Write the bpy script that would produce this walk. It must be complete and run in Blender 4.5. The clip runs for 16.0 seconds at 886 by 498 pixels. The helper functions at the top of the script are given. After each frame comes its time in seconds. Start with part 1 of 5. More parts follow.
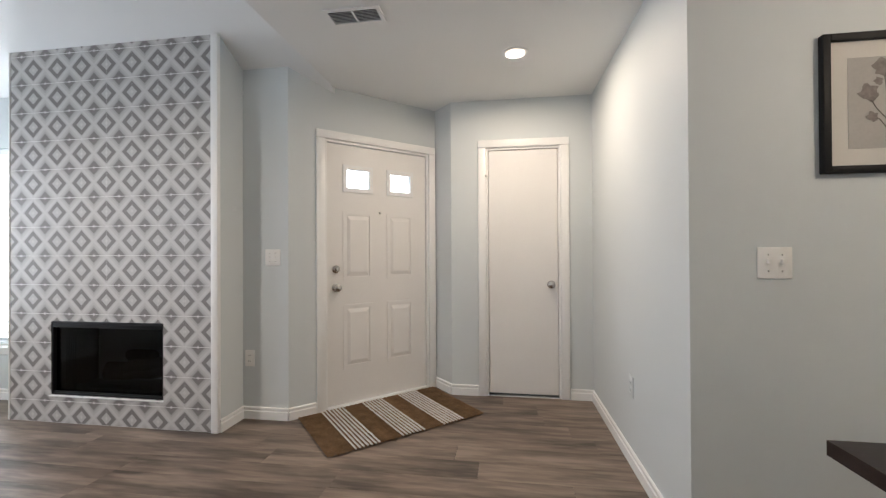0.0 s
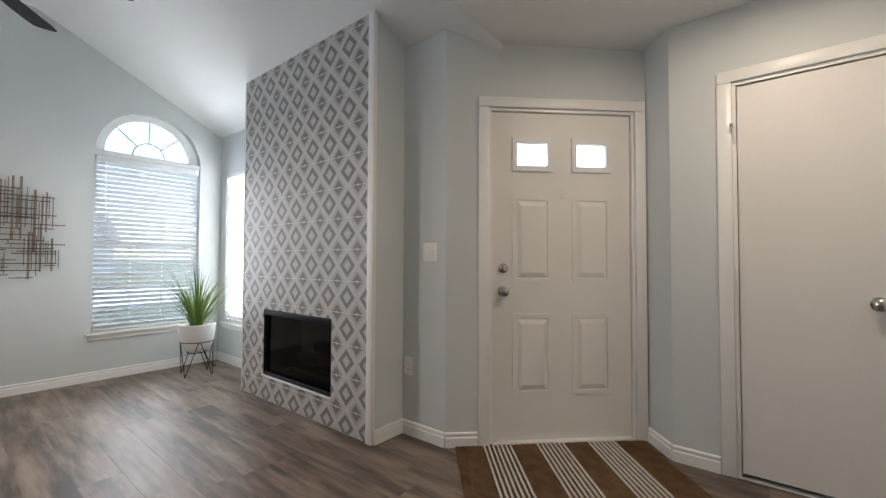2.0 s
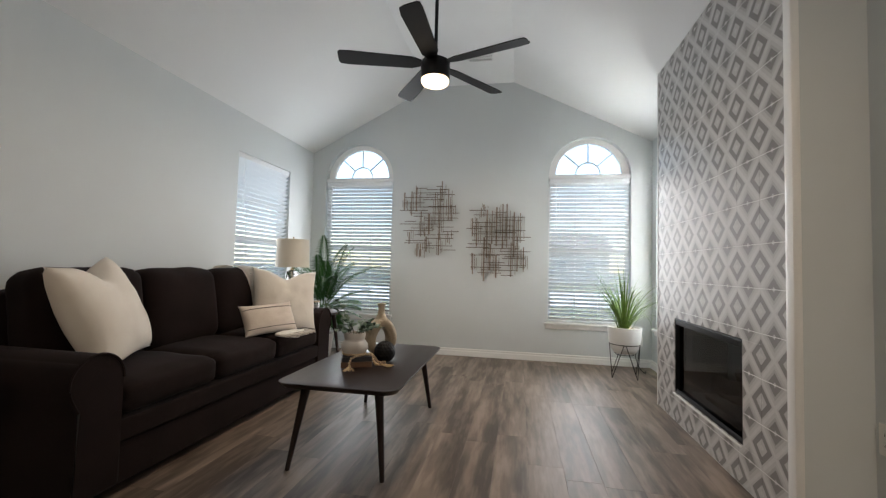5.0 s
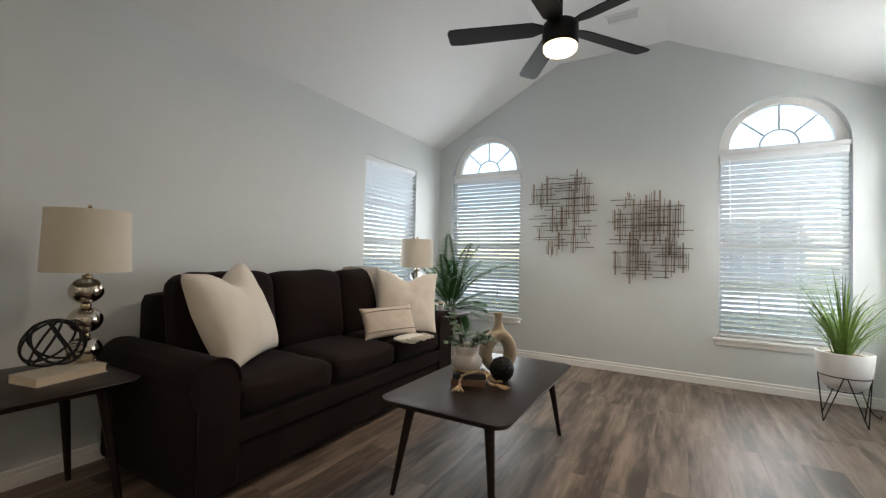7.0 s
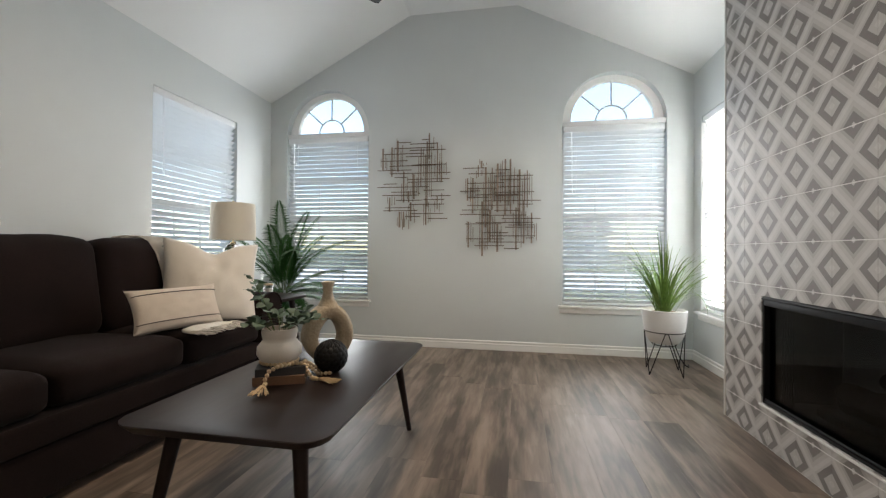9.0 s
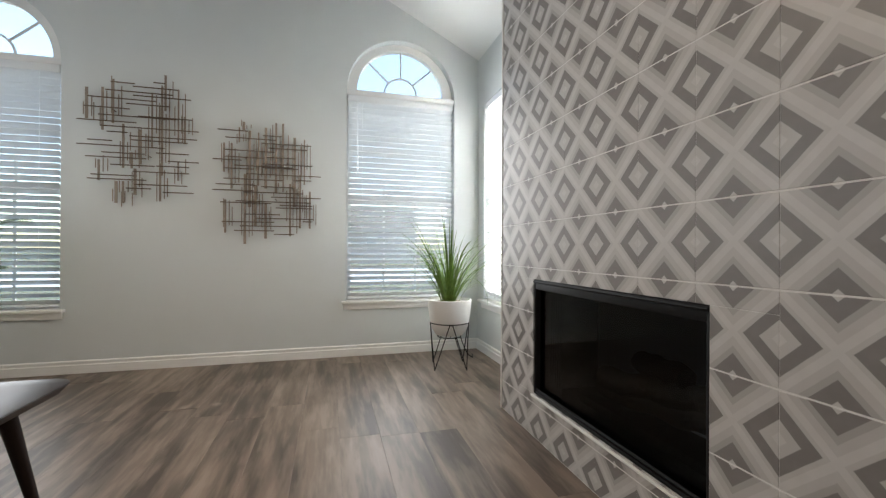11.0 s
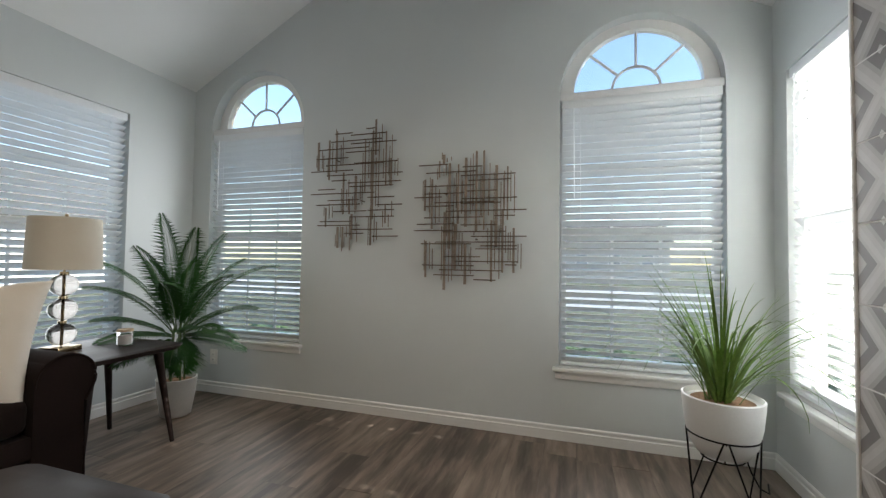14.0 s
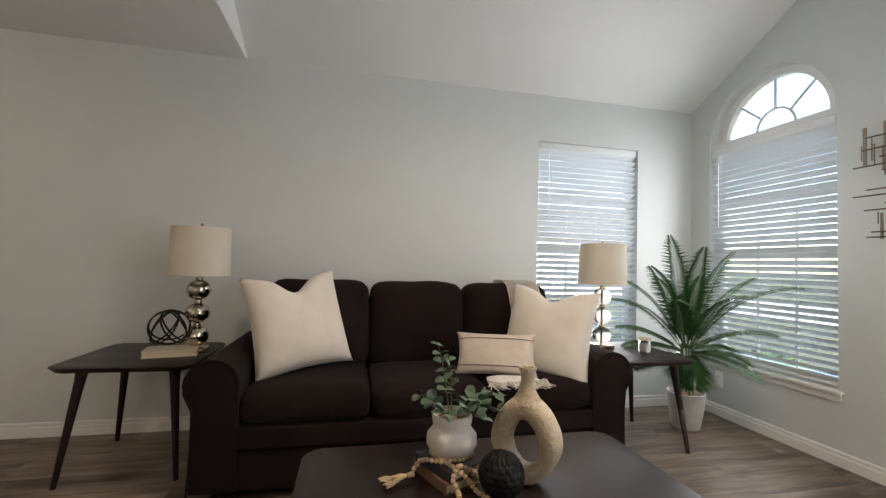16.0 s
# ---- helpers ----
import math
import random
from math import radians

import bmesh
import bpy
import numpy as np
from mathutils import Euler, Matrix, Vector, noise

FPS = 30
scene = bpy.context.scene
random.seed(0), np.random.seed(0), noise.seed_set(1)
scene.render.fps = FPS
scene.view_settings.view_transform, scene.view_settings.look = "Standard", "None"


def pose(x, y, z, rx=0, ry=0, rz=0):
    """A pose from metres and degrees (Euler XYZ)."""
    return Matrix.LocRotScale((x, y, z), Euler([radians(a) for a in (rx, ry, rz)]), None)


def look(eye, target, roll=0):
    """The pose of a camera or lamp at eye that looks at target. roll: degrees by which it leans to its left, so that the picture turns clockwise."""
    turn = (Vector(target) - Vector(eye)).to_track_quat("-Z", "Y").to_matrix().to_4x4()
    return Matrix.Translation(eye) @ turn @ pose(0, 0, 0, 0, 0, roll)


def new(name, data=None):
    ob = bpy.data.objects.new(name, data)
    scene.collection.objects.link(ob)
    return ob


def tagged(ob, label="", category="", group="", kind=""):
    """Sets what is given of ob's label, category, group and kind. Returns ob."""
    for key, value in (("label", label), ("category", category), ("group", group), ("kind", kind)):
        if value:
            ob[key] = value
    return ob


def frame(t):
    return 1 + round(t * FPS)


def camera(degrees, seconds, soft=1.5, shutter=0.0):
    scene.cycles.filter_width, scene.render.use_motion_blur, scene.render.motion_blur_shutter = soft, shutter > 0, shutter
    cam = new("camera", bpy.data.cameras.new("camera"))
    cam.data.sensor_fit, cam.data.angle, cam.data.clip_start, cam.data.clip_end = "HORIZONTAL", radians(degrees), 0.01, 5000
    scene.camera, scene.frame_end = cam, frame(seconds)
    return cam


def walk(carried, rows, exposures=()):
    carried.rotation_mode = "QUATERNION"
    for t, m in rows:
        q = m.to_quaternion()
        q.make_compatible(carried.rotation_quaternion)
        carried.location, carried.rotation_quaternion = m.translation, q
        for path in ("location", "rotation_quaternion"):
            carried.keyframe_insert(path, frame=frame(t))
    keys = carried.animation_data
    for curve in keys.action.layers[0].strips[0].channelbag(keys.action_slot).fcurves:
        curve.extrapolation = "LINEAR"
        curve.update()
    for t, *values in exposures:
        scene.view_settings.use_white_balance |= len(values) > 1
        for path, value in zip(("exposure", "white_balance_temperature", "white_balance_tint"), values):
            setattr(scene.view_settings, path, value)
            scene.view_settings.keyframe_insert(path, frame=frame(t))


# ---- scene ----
cam = camera(94.6, 16.0, soft=1.3)
PATH = [
    (0, (0.089, 0.012, 1.185), (-0.206, 1.99, 1.198), -0.3),
    (0.5, (0.108, 0.239, 1.166), (-0.353, 2.184, 1.189), -0.3),
    (1, (0.12, 0.451, 1.152), (-0.571, 2.327, 1.178), -0.1),
    (1.5, (0.106, 0.636, 1.13), (-0.855, 2.39, 1.172), 0.1),
    (2, (0.1, 0.801, 1.1), (-1.155, 2.358, 1.157), 0.2),
    (2.5, (0.098, 0.946, 1.09), (-1.42, 2.245, 1.155), 0.3),
    (3, (0.087, 1.063, 1.06), (-1.649, 2.055, 1.133), 0.4),
    (3.5, (0.079, 1.16, 1.023), (-1.812, 1.807, 1.112), 0.7),
    (4, (0.081, 1.263, 1.017), (-1.895, 1.557, 1.111), 1.0),
    (4.5, (0.1, 1.332, 1.023), (-1.897, 1.28, 1.115), 1.2),
    (5, (0.084, 1.373, 1.029), (-1.88, 1.005, 1.117), 1.4),
    (5.2, (0.068, 1.38, 1.033), (-1.87, 0.892, 1.123), 1.5),
    (7.3, (-0.365, 1.381, 1.087), (-2.093, 0.374, 1.13), 1.2),
    (7.5, (-0.419, 1.368, 1.068), (-2.158, 0.38, 1.111), 1.0),
    (8, (-0.565, 1.301, 1.005), (-2.374, 0.449, 1.043), 0.8),
    (8.5, (-0.71, 1.292, 0.941), (-2.604, 0.648, 0.969), 0.6),
    (9, (-0.843, 1.284, 0.914), (-2.812, 0.93, 0.928), 0.4),
    (9.5, (-0.987, 1.286, 0.88), (-2.987, 1.242, 0.876), 0.2),
    (10, (-1.107, 1.36, 0.831), (-3.094, 1.585, 0.828), -0.0),
    (10.2, (-1.176, 1.408, 0.834), (-3.149, 1.738, 0.819), 0.1),
    (12.3, (-1.712, 1.744, 0.876), (-3.621, 2.338, 0.884), 0.3),
    (12.5, (-1.778, 1.765, 0.91), (-3.708, 2.291, 0.924), 0.3),
    (13, (-1.937, 1.785, 0.956), (-3.919, 2.048, 0.99), 0.4),
    (13.5, (-2.062, 1.776, 1.018), (-4.057, 1.648, 1.074), 0.5),
    (14, (-2.105, 1.759, 1.058), (-4.013, 1.161, 1.122), 0.8),
    (14.5, (-2.104, 1.746, 1.067), (-3.79, 0.672, 1.137), 1.0),
    (15, (-2.052, 1.722, 1.077), (-3.395, 0.243, 1.153), 1.2),
    (15.5, (-1.975, 1.703, 1.093), (-2.895, -0.072, 1.166), 1.6),
    (16, (-1.918, 1.686, 1.088), (-2.345, -0.266, 1.168), 1.7),
]
EXPOSURES = [(0.0, 3.08, 5550, 10), (2.0, 2.55, 5700, 10), (4.0, 2.5, 5900, 10), (9.0, 2.48, 6050, 9), (13.0, 2.5, 5950, 9), (14.0, 1.92, 6000, 8), (15.0, 2.25, 6450, 10), (16.0, 2.6, 6200, 11)]
walk(cam, [(t, look(eye, target, roll)) for t, eye, target, roll in PATH], EXPOSURES)

# ---------------------------------------------------------------- daylight
SUN_ELEV, SUN_AZ = 16.0, 92.0   # degrees; azimuth from -x towards +y
world = bpy.data.worlds.new("sky")
scene.world = world
world.use_nodes = True
wn = world.node_tree
sky = wn.nodes.new("ShaderNodeTexSky")
sky.sky_type = 'NISHITA'
sky.sun_disc = False
sky.sun_elevation = radians(SUN_ELEV)
toward_sun = Vector((-math.cos(radians(SUN_AZ)), math.sin(radians(SUN_AZ)), math.tan(radians(SUN_ELEV)))).normalized()
sky.sun_rotation = math.atan2(toward_sun.x, toward_sun.y)
wn.links.new(sky.outputs[0], wn.nodes["Background"].inputs[0])
wn.nodes["Background"].inputs[1].default_value = 0.12


def lamp(name, kind, power, colour, m, **more):
    data = bpy.data.lights.new(name, kind)
    data.energy, data.color = power, colour
    for key, value in more.items():
        if key == "angle": data.angle = value
        if key == "size": data.size = value
        if key == "size_y": data.shape, data.size_y = 'RECTANGLE', value
        if key == "radius": data.shadow_soft_size = value
        if key == "disk": data.shape, data.size = 'DISK', value
        if key == "spread": data.spread = value
    ob = new(name, data)
    ob.matrix_world = m
    return ob


lamp("sun", 'SUN', 3.6, (1.0, 0.92, 0.80), look(toward_sun * 20, (0, 0, 0)), angle=radians(0.4))
WARM = (1.0, 0.76, 0.52)
lamp("entry_bulb", 'AREA', 2.0, WARM, look((0.167, 2.603, 2.424), (0.167, 2.6031, 0)), disk=0.10)
lamp("dining_bulb", 'POINT', 3.7, WARM, pose(1.95, 0.35, 2.27), radius=0.08)
lamp("fan_bulb", 'AREA', 3.0, WARM, look((-2.65, 0.775, 2.283), (-2.65, 0.7751, 0)), disk=0.15)
# area lamps added at the face of each blind, standing in for more daylight
WINDOW_FILL = (1.0, 0.97, 0.925)
for spot, inward, watts in (((-4.708, -0.6075, 1.26), (1, 0, 0), 2.5), ((-4.708, 2.1325, 1.26), (1, 0, 0), 2.5), ((-3.74, -1.243, 1.26), (0, 1, 0), 1.4), ((-4.1125, 2.798, 1.24), (0, -1, 0), 1.2)):
    lamp("window_fill_lamp", 'AREA', watts, WINDOW_FILL, look(spot, (spot[0] + inward[0], spot[1] + inward[1], spot[2])), size=0.80, size_y=1.50, spread=radians(150))
# ---------------------------------------------------------------- materials


def nodes_of(name):
    m = bpy.data.materials.new(name)
    m.use_nodes = True
    return m, m.node_tree, m.node_tree.nodes["Principled BSDF"]


def math_node(nt, op, a, b=None, clamp=False):
    n = nt.nodes.new("ShaderNodeMath")
    n.operation, n.use_clamp = op, clamp
    for k, v in enumerate((a, b)):
        if v is None:
            continue
        if isinstance(v, (int, float)):
            n.inputs[k].default_value = v
        else:
            nt.links.new(v, n.inputs[k])
    return n.outputs[0]


def mix_node(nt, fac, a, b):
    n = nt.nodes.new("ShaderNodeMix")
    n.data_type = 'RGBA'
    for key, v in ((0, fac), (6, a), (7, b)):
        if isinstance(v, (int, float)):
            n.inputs[key].default_value = v
        elif isinstance(v, tuple):
            n.inputs[key].default_value = (*v, 1.0)
        else:
            nt.links.new(v, n.inputs[key])
    return n.outputs[2]


def noise_node(nt, scale, detail=3.0, stretch=(1, 1, 1), random_shift=False, rough=0.5):
    tc = nt.nodes.new("ShaderNodeTexCoord")
    mp = nt.nodes.new("ShaderNodeMapping")
    mp.inputs["Scale"].default_value = stretch
    nt.links.new(tc.outputs["Object"], mp.inputs["Vector"])
    if random_shift:
        oi = nt.nodes.new("ShaderNodeObjectInfo")
        sh = nt.nodes.new("ShaderNodeCombineXYZ")
        r = math_node(nt, 'MULTIPLY', oi.outputs["Random"], 53.0)
        for k in range(3):
            nt.links.new(r, sh.inputs[k])
        nt.links.new(sh.outputs[0], mp.inputs["Location"])
    n = nt.nodes.new("ShaderNodeTexNoise")
    n.inputs["Scale"].default_value, n.inputs["Detail"].default_value = scale, detail
    n.inputs["Roughness"].default_value = rough
    nt.links.new(mp.outputs[0], n.inputs["Vector"])
    return n.outputs["Fac"]


def ramp(nt, value, lo, hi):
    n = nt.nodes.new("ShaderNodeMapRange")
    nt.links.new(value, n.inputs[0])
    n.inputs[1].default_value, n.inputs[2].default_value = lo, hi
    return n.outputs[0]


def bump_to(nt, bsdf, height, strength, distance):
    b = nt.nodes.new("ShaderNodeBump")
    b.inputs["Strength"].default_value, b.inputs["Distance"].default_value = strength, distance
    nt.links.new(height, b.inputs["Height"])
    nt.links.new(b.outputs[0], bsdf.inputs["Normal"])


def surface(name, dark, light, rough=0.5, metal=0.0, coarse=2.0, fine=60.0, bump=0.1, depth=0.002,
            stretch=(1, 1, 1), fine_stretch=(1, 1, 1), sheen=0.0, rough_vary=0.08, coat=0.0, spec=0.5):
    """Two scales of colour variation, a little relief, and roughness that varies."""
    m, nt, b = nodes_of(name)
    n1, n2 = noise_node(nt, coarse, 3, stretch), noise_node(nt, fine, 2, fine_stretch)
    f = math_node(nt, 'ADD', math_node(nt, 'MULTIPLY', ramp(nt, n1, 0.3, 0.7), 0.6), math_node(nt, 'MULTIPLY', ramp(nt, n2, 0.3, 0.7), 0.4))
    nt.links.new(mix_node(nt, f, dark, light), b.inputs["Base Color"])
    nt.links.new(math_node(nt, 'ADD', math_node(nt, 'MULTIPLY', n1, rough_vary * 2), rough - rough_vary), b.inputs["Roughness"])
    b.inputs["Metallic"].default_value = metal
    b.inputs["Sheen Weight"].default_value = sheen
    b.inputs["Coat Weight"].default_value = coat
    b.inputs["Specular IOR Level"].default_value = spec
    if bump:
        bump_to(nt, b, n2, bump, depth)
    return m


WALL_PAINT = surface("wall_paint", (0.63, 0.66, 0.665), (0.66, 0.69, 0.695), 0.55, coarse=0.8, fine=350, bump=0.12, depth=0.001)
CEILING_PAINT = surface("ceiling_paint", (0.80, 0.805, 0.80), (0.84, 0.845, 0.84), 0.8, coarse=0.8, fine=220, bump=0.2, depth=0.0015)
TRIM_PAINT = surface("trim_paint", (0.84, 0.835, 0.82), (0.88, 0.875, 0.86), 0.32, coarse=3, fine=90, bump=0.04)
DOOR_PAINT = surface("door_paint", (0.78, 0.76, 0.735), (0.83, 0.81, 0.785), 0.42, coarse=2, fine=140, bump=0.05, depth=0.001)
VINYL = surface("white_vinyl", (0.78, 0.78, 0.78), (0.84, 0.84, 0.84), 0.35, fine=80, bump=0.03)
SLAT_WHITE = surface("slat_white", (0.79, 0.81, 0.83), (0.83, 0.85, 0.87), 0.4, fine=50, bump=0.05, fine_stretch=(1, 1, 8))
PLASTIC = surface("ivory_plastic", (0.86, 0.85, 0.82), (0.90, 0.89, 0.86), 0.3, fine=60, bump=0.0)
GROUT = surface("grout", (0.70, 0.69, 0.68), (0.78, 0.77, 0.76), 0.85, coarse=6, fine=200, bump=0.3)
BLACK_METAL = surface("black_metal", (0.005, 0.005, 0.0055), (0.011, 0.011, 0.012), 0.5, fine=150, bump=0.06, spec=0.22)
# firebox soot, and the black put behind door and plank gaps as shade
SOOT_AND_GAP_SHADE = surface("soot_and_gap_shade", (0.003, 0.003, 0.003), (0.010, 0.009, 0.008), 0.9, coarse=5, fine=60, bump=0.3)
NICKEL = surface("satin_nickel", (0.52, 0.50, 0.47), (0.62, 0.60, 0.57), 0.22, metal=1.0, fine=120, bump=0.02)
BRASS = surface("aged_brass", (0.52, 0.42, 0.26), (0.62, 0.50, 0.32), 0.25, metal=1.0, fine=120, bump=0.02)
DARK_WOOD = surface("espresso_wood", (0.009, 0.005, 0.0042), (0.023, 0.013, 0.011), 0.38, coarse=3, fine=30, bump=0.08, spec=0.3,
                    stretch=(0.4, 3, 3), fine_stretch=(0.5, 8, 8))
SOFA_CLOTH = surface("espresso_velvet", (0.009, 0.0056, 0.0052), (0.020, 0.0125, 0.0116), 0.95, coarse=4, fine=260, bump=0.25, sheen=0.03, spec=0.12)
CREAM_CLOTH = surface("cream_linen", (0.68, 0.62, 0.54), (0.80, 0.745, 0.67), 0.9, coarse=5, fine=420, bump=0.35, sheen=0.2)
OAT_CLOTH = surface("oatmeal_cotton", (0.56, 0.48, 0.40), (0.66, 0.58, 0.50), 0.9, coarse=8, fine=380, bump=0.4, sheen=0.2)
WOOL_WHITE = surface("white_wool", (0.66, 0.63, 0.58), (0.80, 0.77, 0.72), 0.95, coarse=12, fine=200, bump=0.4)
STRIPE_CLOTH = surface("dark_stripe", (0.03, 0.028, 0.03), (0.06, 0.055, 0.055), 0.9, fine=200)
CERAMIC = surface("matt_white_ceramic", (0.62, 0.58, 0.53), (0.72, 0.68, 0.63), 0.6, coarse=8, fine=260, bump=0.15)
POT_WHITE = surface("white_pot", (0.72, 0.71, 0.69), (0.79, 0.78, 0.76), 0.5, coarse=5, fine=120, bump=0.08)
POT_GREY = surface("light_grey_pot", (0.52, 0.50, 0.47), (0.62, 0.60, 0.57), 0.65, coarse=5, fine=120, bump=0.2)
SAND_CERAMIC = surface("textured_sand_ceramic", (0.34, 0.27, 0.18), (0.58, 0.49, 0.36), 0.55, coarse=10, fine=110, bump=0.8, depth=0.004)
SOIL = surface("brown_soil", (0.16, 0.085, 0.04), (0.34, 0.20, 0.10), 0.95, coarse=20, fine=120, bump=1.0, depth=0.01)
SHADE_CLOTH = surface("linen_shade", (0.60, 0.55, 0.46), (0.68, 0.63, 0.54), 0.85, coarse=4, fine=500, bump=0.25)
PAPER = surface("book_pages", (0.62, 0.52, 0.38), (0.74, 0.64, 0.48), 0.9, fine=300, bump=0.3, fine_stretch=(1, 1, 12))
COVER_DARK = surface("dark_book_cover", (0.015, 0.016, 0.02), (0.035, 0.035, 0.04), 0.6, fine=200)
COVER_BROWN = surface("brown_book_cover", (0.12, 0.06, 0.035), (0.2, 0.11, 0.065), 0.6, fine=200)
COVER_CREAM = surface("cream_book_cover", (0.58, 0.52, 0.42), (0.68, 0.62, 0.52), 0.7, fine=200)
BEAD_WOOD = surface("pale_beads", (0.50, 0.36, 0.22), (0.68, 0.53, 0.36), 0.6, coarse=30, fine=200)
JUTE = surface("tassel_jute", (0.46, 0.33, 0.18), (0.66, 0.51, 0.32), 0.95, coarse=20, fine=300, bump=0.4)
ART_PALE = surface("pale_bronze_rod", (0.17, 0.135, 0.11), (0.34, 0.285, 0.235), 0.45, metal=0.3, coarse=10, fine=90, bump=0.1)
ART_METAL = surface("bronze_rod", (0.06, 0.04, 0.028), (0.17, 0.115, 0.08), 0.5, metal=0.3, coarse=10, fine=90, bump=0.1)
LEAF_PALM = surface("palm_leaf", (0.012, 0.048, 0.010), (0.036, 0.105, 0.020), 0.5, coarse=5, fine=60, bump=0.1, spec=0.15)
LEAF_GRASS = surface("grass_leaf", (0.05, 0.10, 0.014), (0.22, 0.34, 0.07), 0.5, coarse=4, fine=40, bump=0.1, spec=0.25)
LEAF_EUC = surface("eucalyptus_leaf", (0.06, 0.10, 0.065), (0.13, 0.19, 0.13), 0.6, coarse=10, fine=90, bump=0.1)
STEM = surface("green_stem", (0.05, 0.09, 0.02), (0.10, 0.15, 0.05), 0.6, fine=80)
LOG = surface("charred_log", (0.07, 0.05, 0.038), (0.22, 0.17, 0.12), 0.9, coarse=8, fine=60, bump=0.8, depth=0.01)
PICTURE_MAT = surface("mount_board", (0.66, 0.63, 0.58), (0.70, 0.67, 0.62), 0.8, fine=200, bump=0.05)
PRINT_GREY = surface("print_ground", (0.42, 0.40, 0.375), (0.48, 0.46, 0.43), 0.8, coarse=4, fine=90, bump=0.02)
PRINT_INK = surface("print_ink", (0.16, 0.14, 0.13), (0.30, 0.27, 0.25), 0.8, coarse=30, fine=90, bump=0.0)
CONCRETE = surface("pale_concrete", (0.42, 0.42, 0.415), (0.52, 0.52, 0.51), 0.85, coarse=0.7, fine=30, bump=0.3)
FAR_PANE = surface("far_window_pane", (0.26, 0.29, 0.33), (0.34, 0.37, 0.41), 0.2, fine=5, bump=0.0)
LAWN = surface("lawn", (0.07, 0.077, 0.042), (0.13, 0.138, 0.08), 0.9, coarse=0.6, fine=9, bump=0.5, depth=0.05)
HEDGE = surface("hedge", (0.02, 0.045, 0.015), (0.07, 0.12, 0.04), 0.8, coarse=3, fine=14, bump=1.0, depth=0.1)
SIDING = surface("far_siding", (0.42, 0.42, 0.43), (0.5, 0.5, 0.51), 0.8, coarse=0.5, fine=8, bump=0.3)
ROOFING = surface("far_roofing", (0.09, 0.085, 0.085), (0.15, 0.14, 0.14), 0.9, coarse=1, fine=12, bump=0.3)


def glass_material(name, tint, rough=0.0):
    m, nt, b = nodes_of(name)
    b.inputs["Base Color"].default_value = (*tint, 1)
    b.inputs["Transmission Weight"].default_value = 1.0
    b.inputs["Roughness"].default_value = rough
    b.inputs["IOR"].default_value = 1.45 if max(tint) > 0.3 else 1.2
    return m


def glow_material(name, colour, strength):
    m, nt, b = nodes_of(name)
    b.inputs["Emission Color"].default_value = (*colour, 1)
    b.inputs["Emission Strength"].default_value = strength
    b.inputs["Base Color"].default_value = (0.8, 0.8, 0.8, 1)
    return m


GLASS = glass_material("clear_glass", (1, 1, 1))
FIRE_GLASS = glass_material("smoked_glass", (0.17, 0.17, 0.17))
MERCURY = surface("mercury_glass", (0.45, 0.40, 0.33), (0.72, 0.67, 0.58), 0.12, metal=1.0, coarse=25, fine=120, bump=0.25)
CRYSTAL = glass_material("crystal_ball", (0.40, 0.38, 0.36), 0.02)
LAMP_GLOW = glow_material("warm_diffuser", (1.0, 0.72, 0.40), 0.6)


def plank_material():
    m, nt, b = nodes_of("grey_brown_plank")
    oi = nt.nodes.new("ShaderNodeObjectInfo")
    g1 = noise_node(nt, 2.0, 3, (0.6, 5.0, 1), True, 0.55)
    g3 = noise_node(nt, 1.1, 3, (0.9, 2.5, 1), True)
    g2 = noise_node(nt, 9, 5, (0.8, 26, 1), True, 0.6)
    knots = noise_node(nt, 1.6, 3, (1.2, 5, 1), True)
    g4 = noise_node(nt, 5.0, 3, (0.7, 4.5, 1), True, 0.55)
    f = math_node(nt, 'ADD', math_node(nt, 'MULTIPLY', ramp(nt, g1, 0.38, 0.62), 0.40), math_node(nt, 'MULTIPLY', ramp(nt, g2, 0.32, 0.7), 0.07))
    f = math_node(nt, 'ADD', f, math_node(nt, 'MULTIPLY', ramp(nt, g4, 0.44, 0.62), 0.28))
    f = math_node(nt, 'ADD', f, math_node(nt, 'MULTIPLY', math_node(nt, 'SUBTRACT', ramp(nt, g3, 0.3, 0.7), 0.5), 0.30))
    f = math_node(nt, 'ADD', f, math_node(nt, 'MULTIPLY', math_node(nt, 'SUBTRACT', oi.outputs["Random"], 0.5), 0.13), True)
    c = mix_node(nt, f, (0.072, 0.053, 0.040), (0.375, 0.292, 0.228))
    c = mix_node(nt, math_node(nt, 'MULTIPLY', ramp(nt, knots, 0.6, 0.8), 0.5), c, (0.035, 0.026, 0.02))
    nt.links.new(c, b.inputs["Base Color"])
    nt.links.new(math_node(nt, 'ADD', math_node(nt, 'MULTIPLY', g2, 0.20), 0.34), b.inputs["Roughness"])
    b.inputs["Specular IOR Level"].default_value = 0.5
    bump_to(nt, b, g2, 0.12, 0.001)
    return m


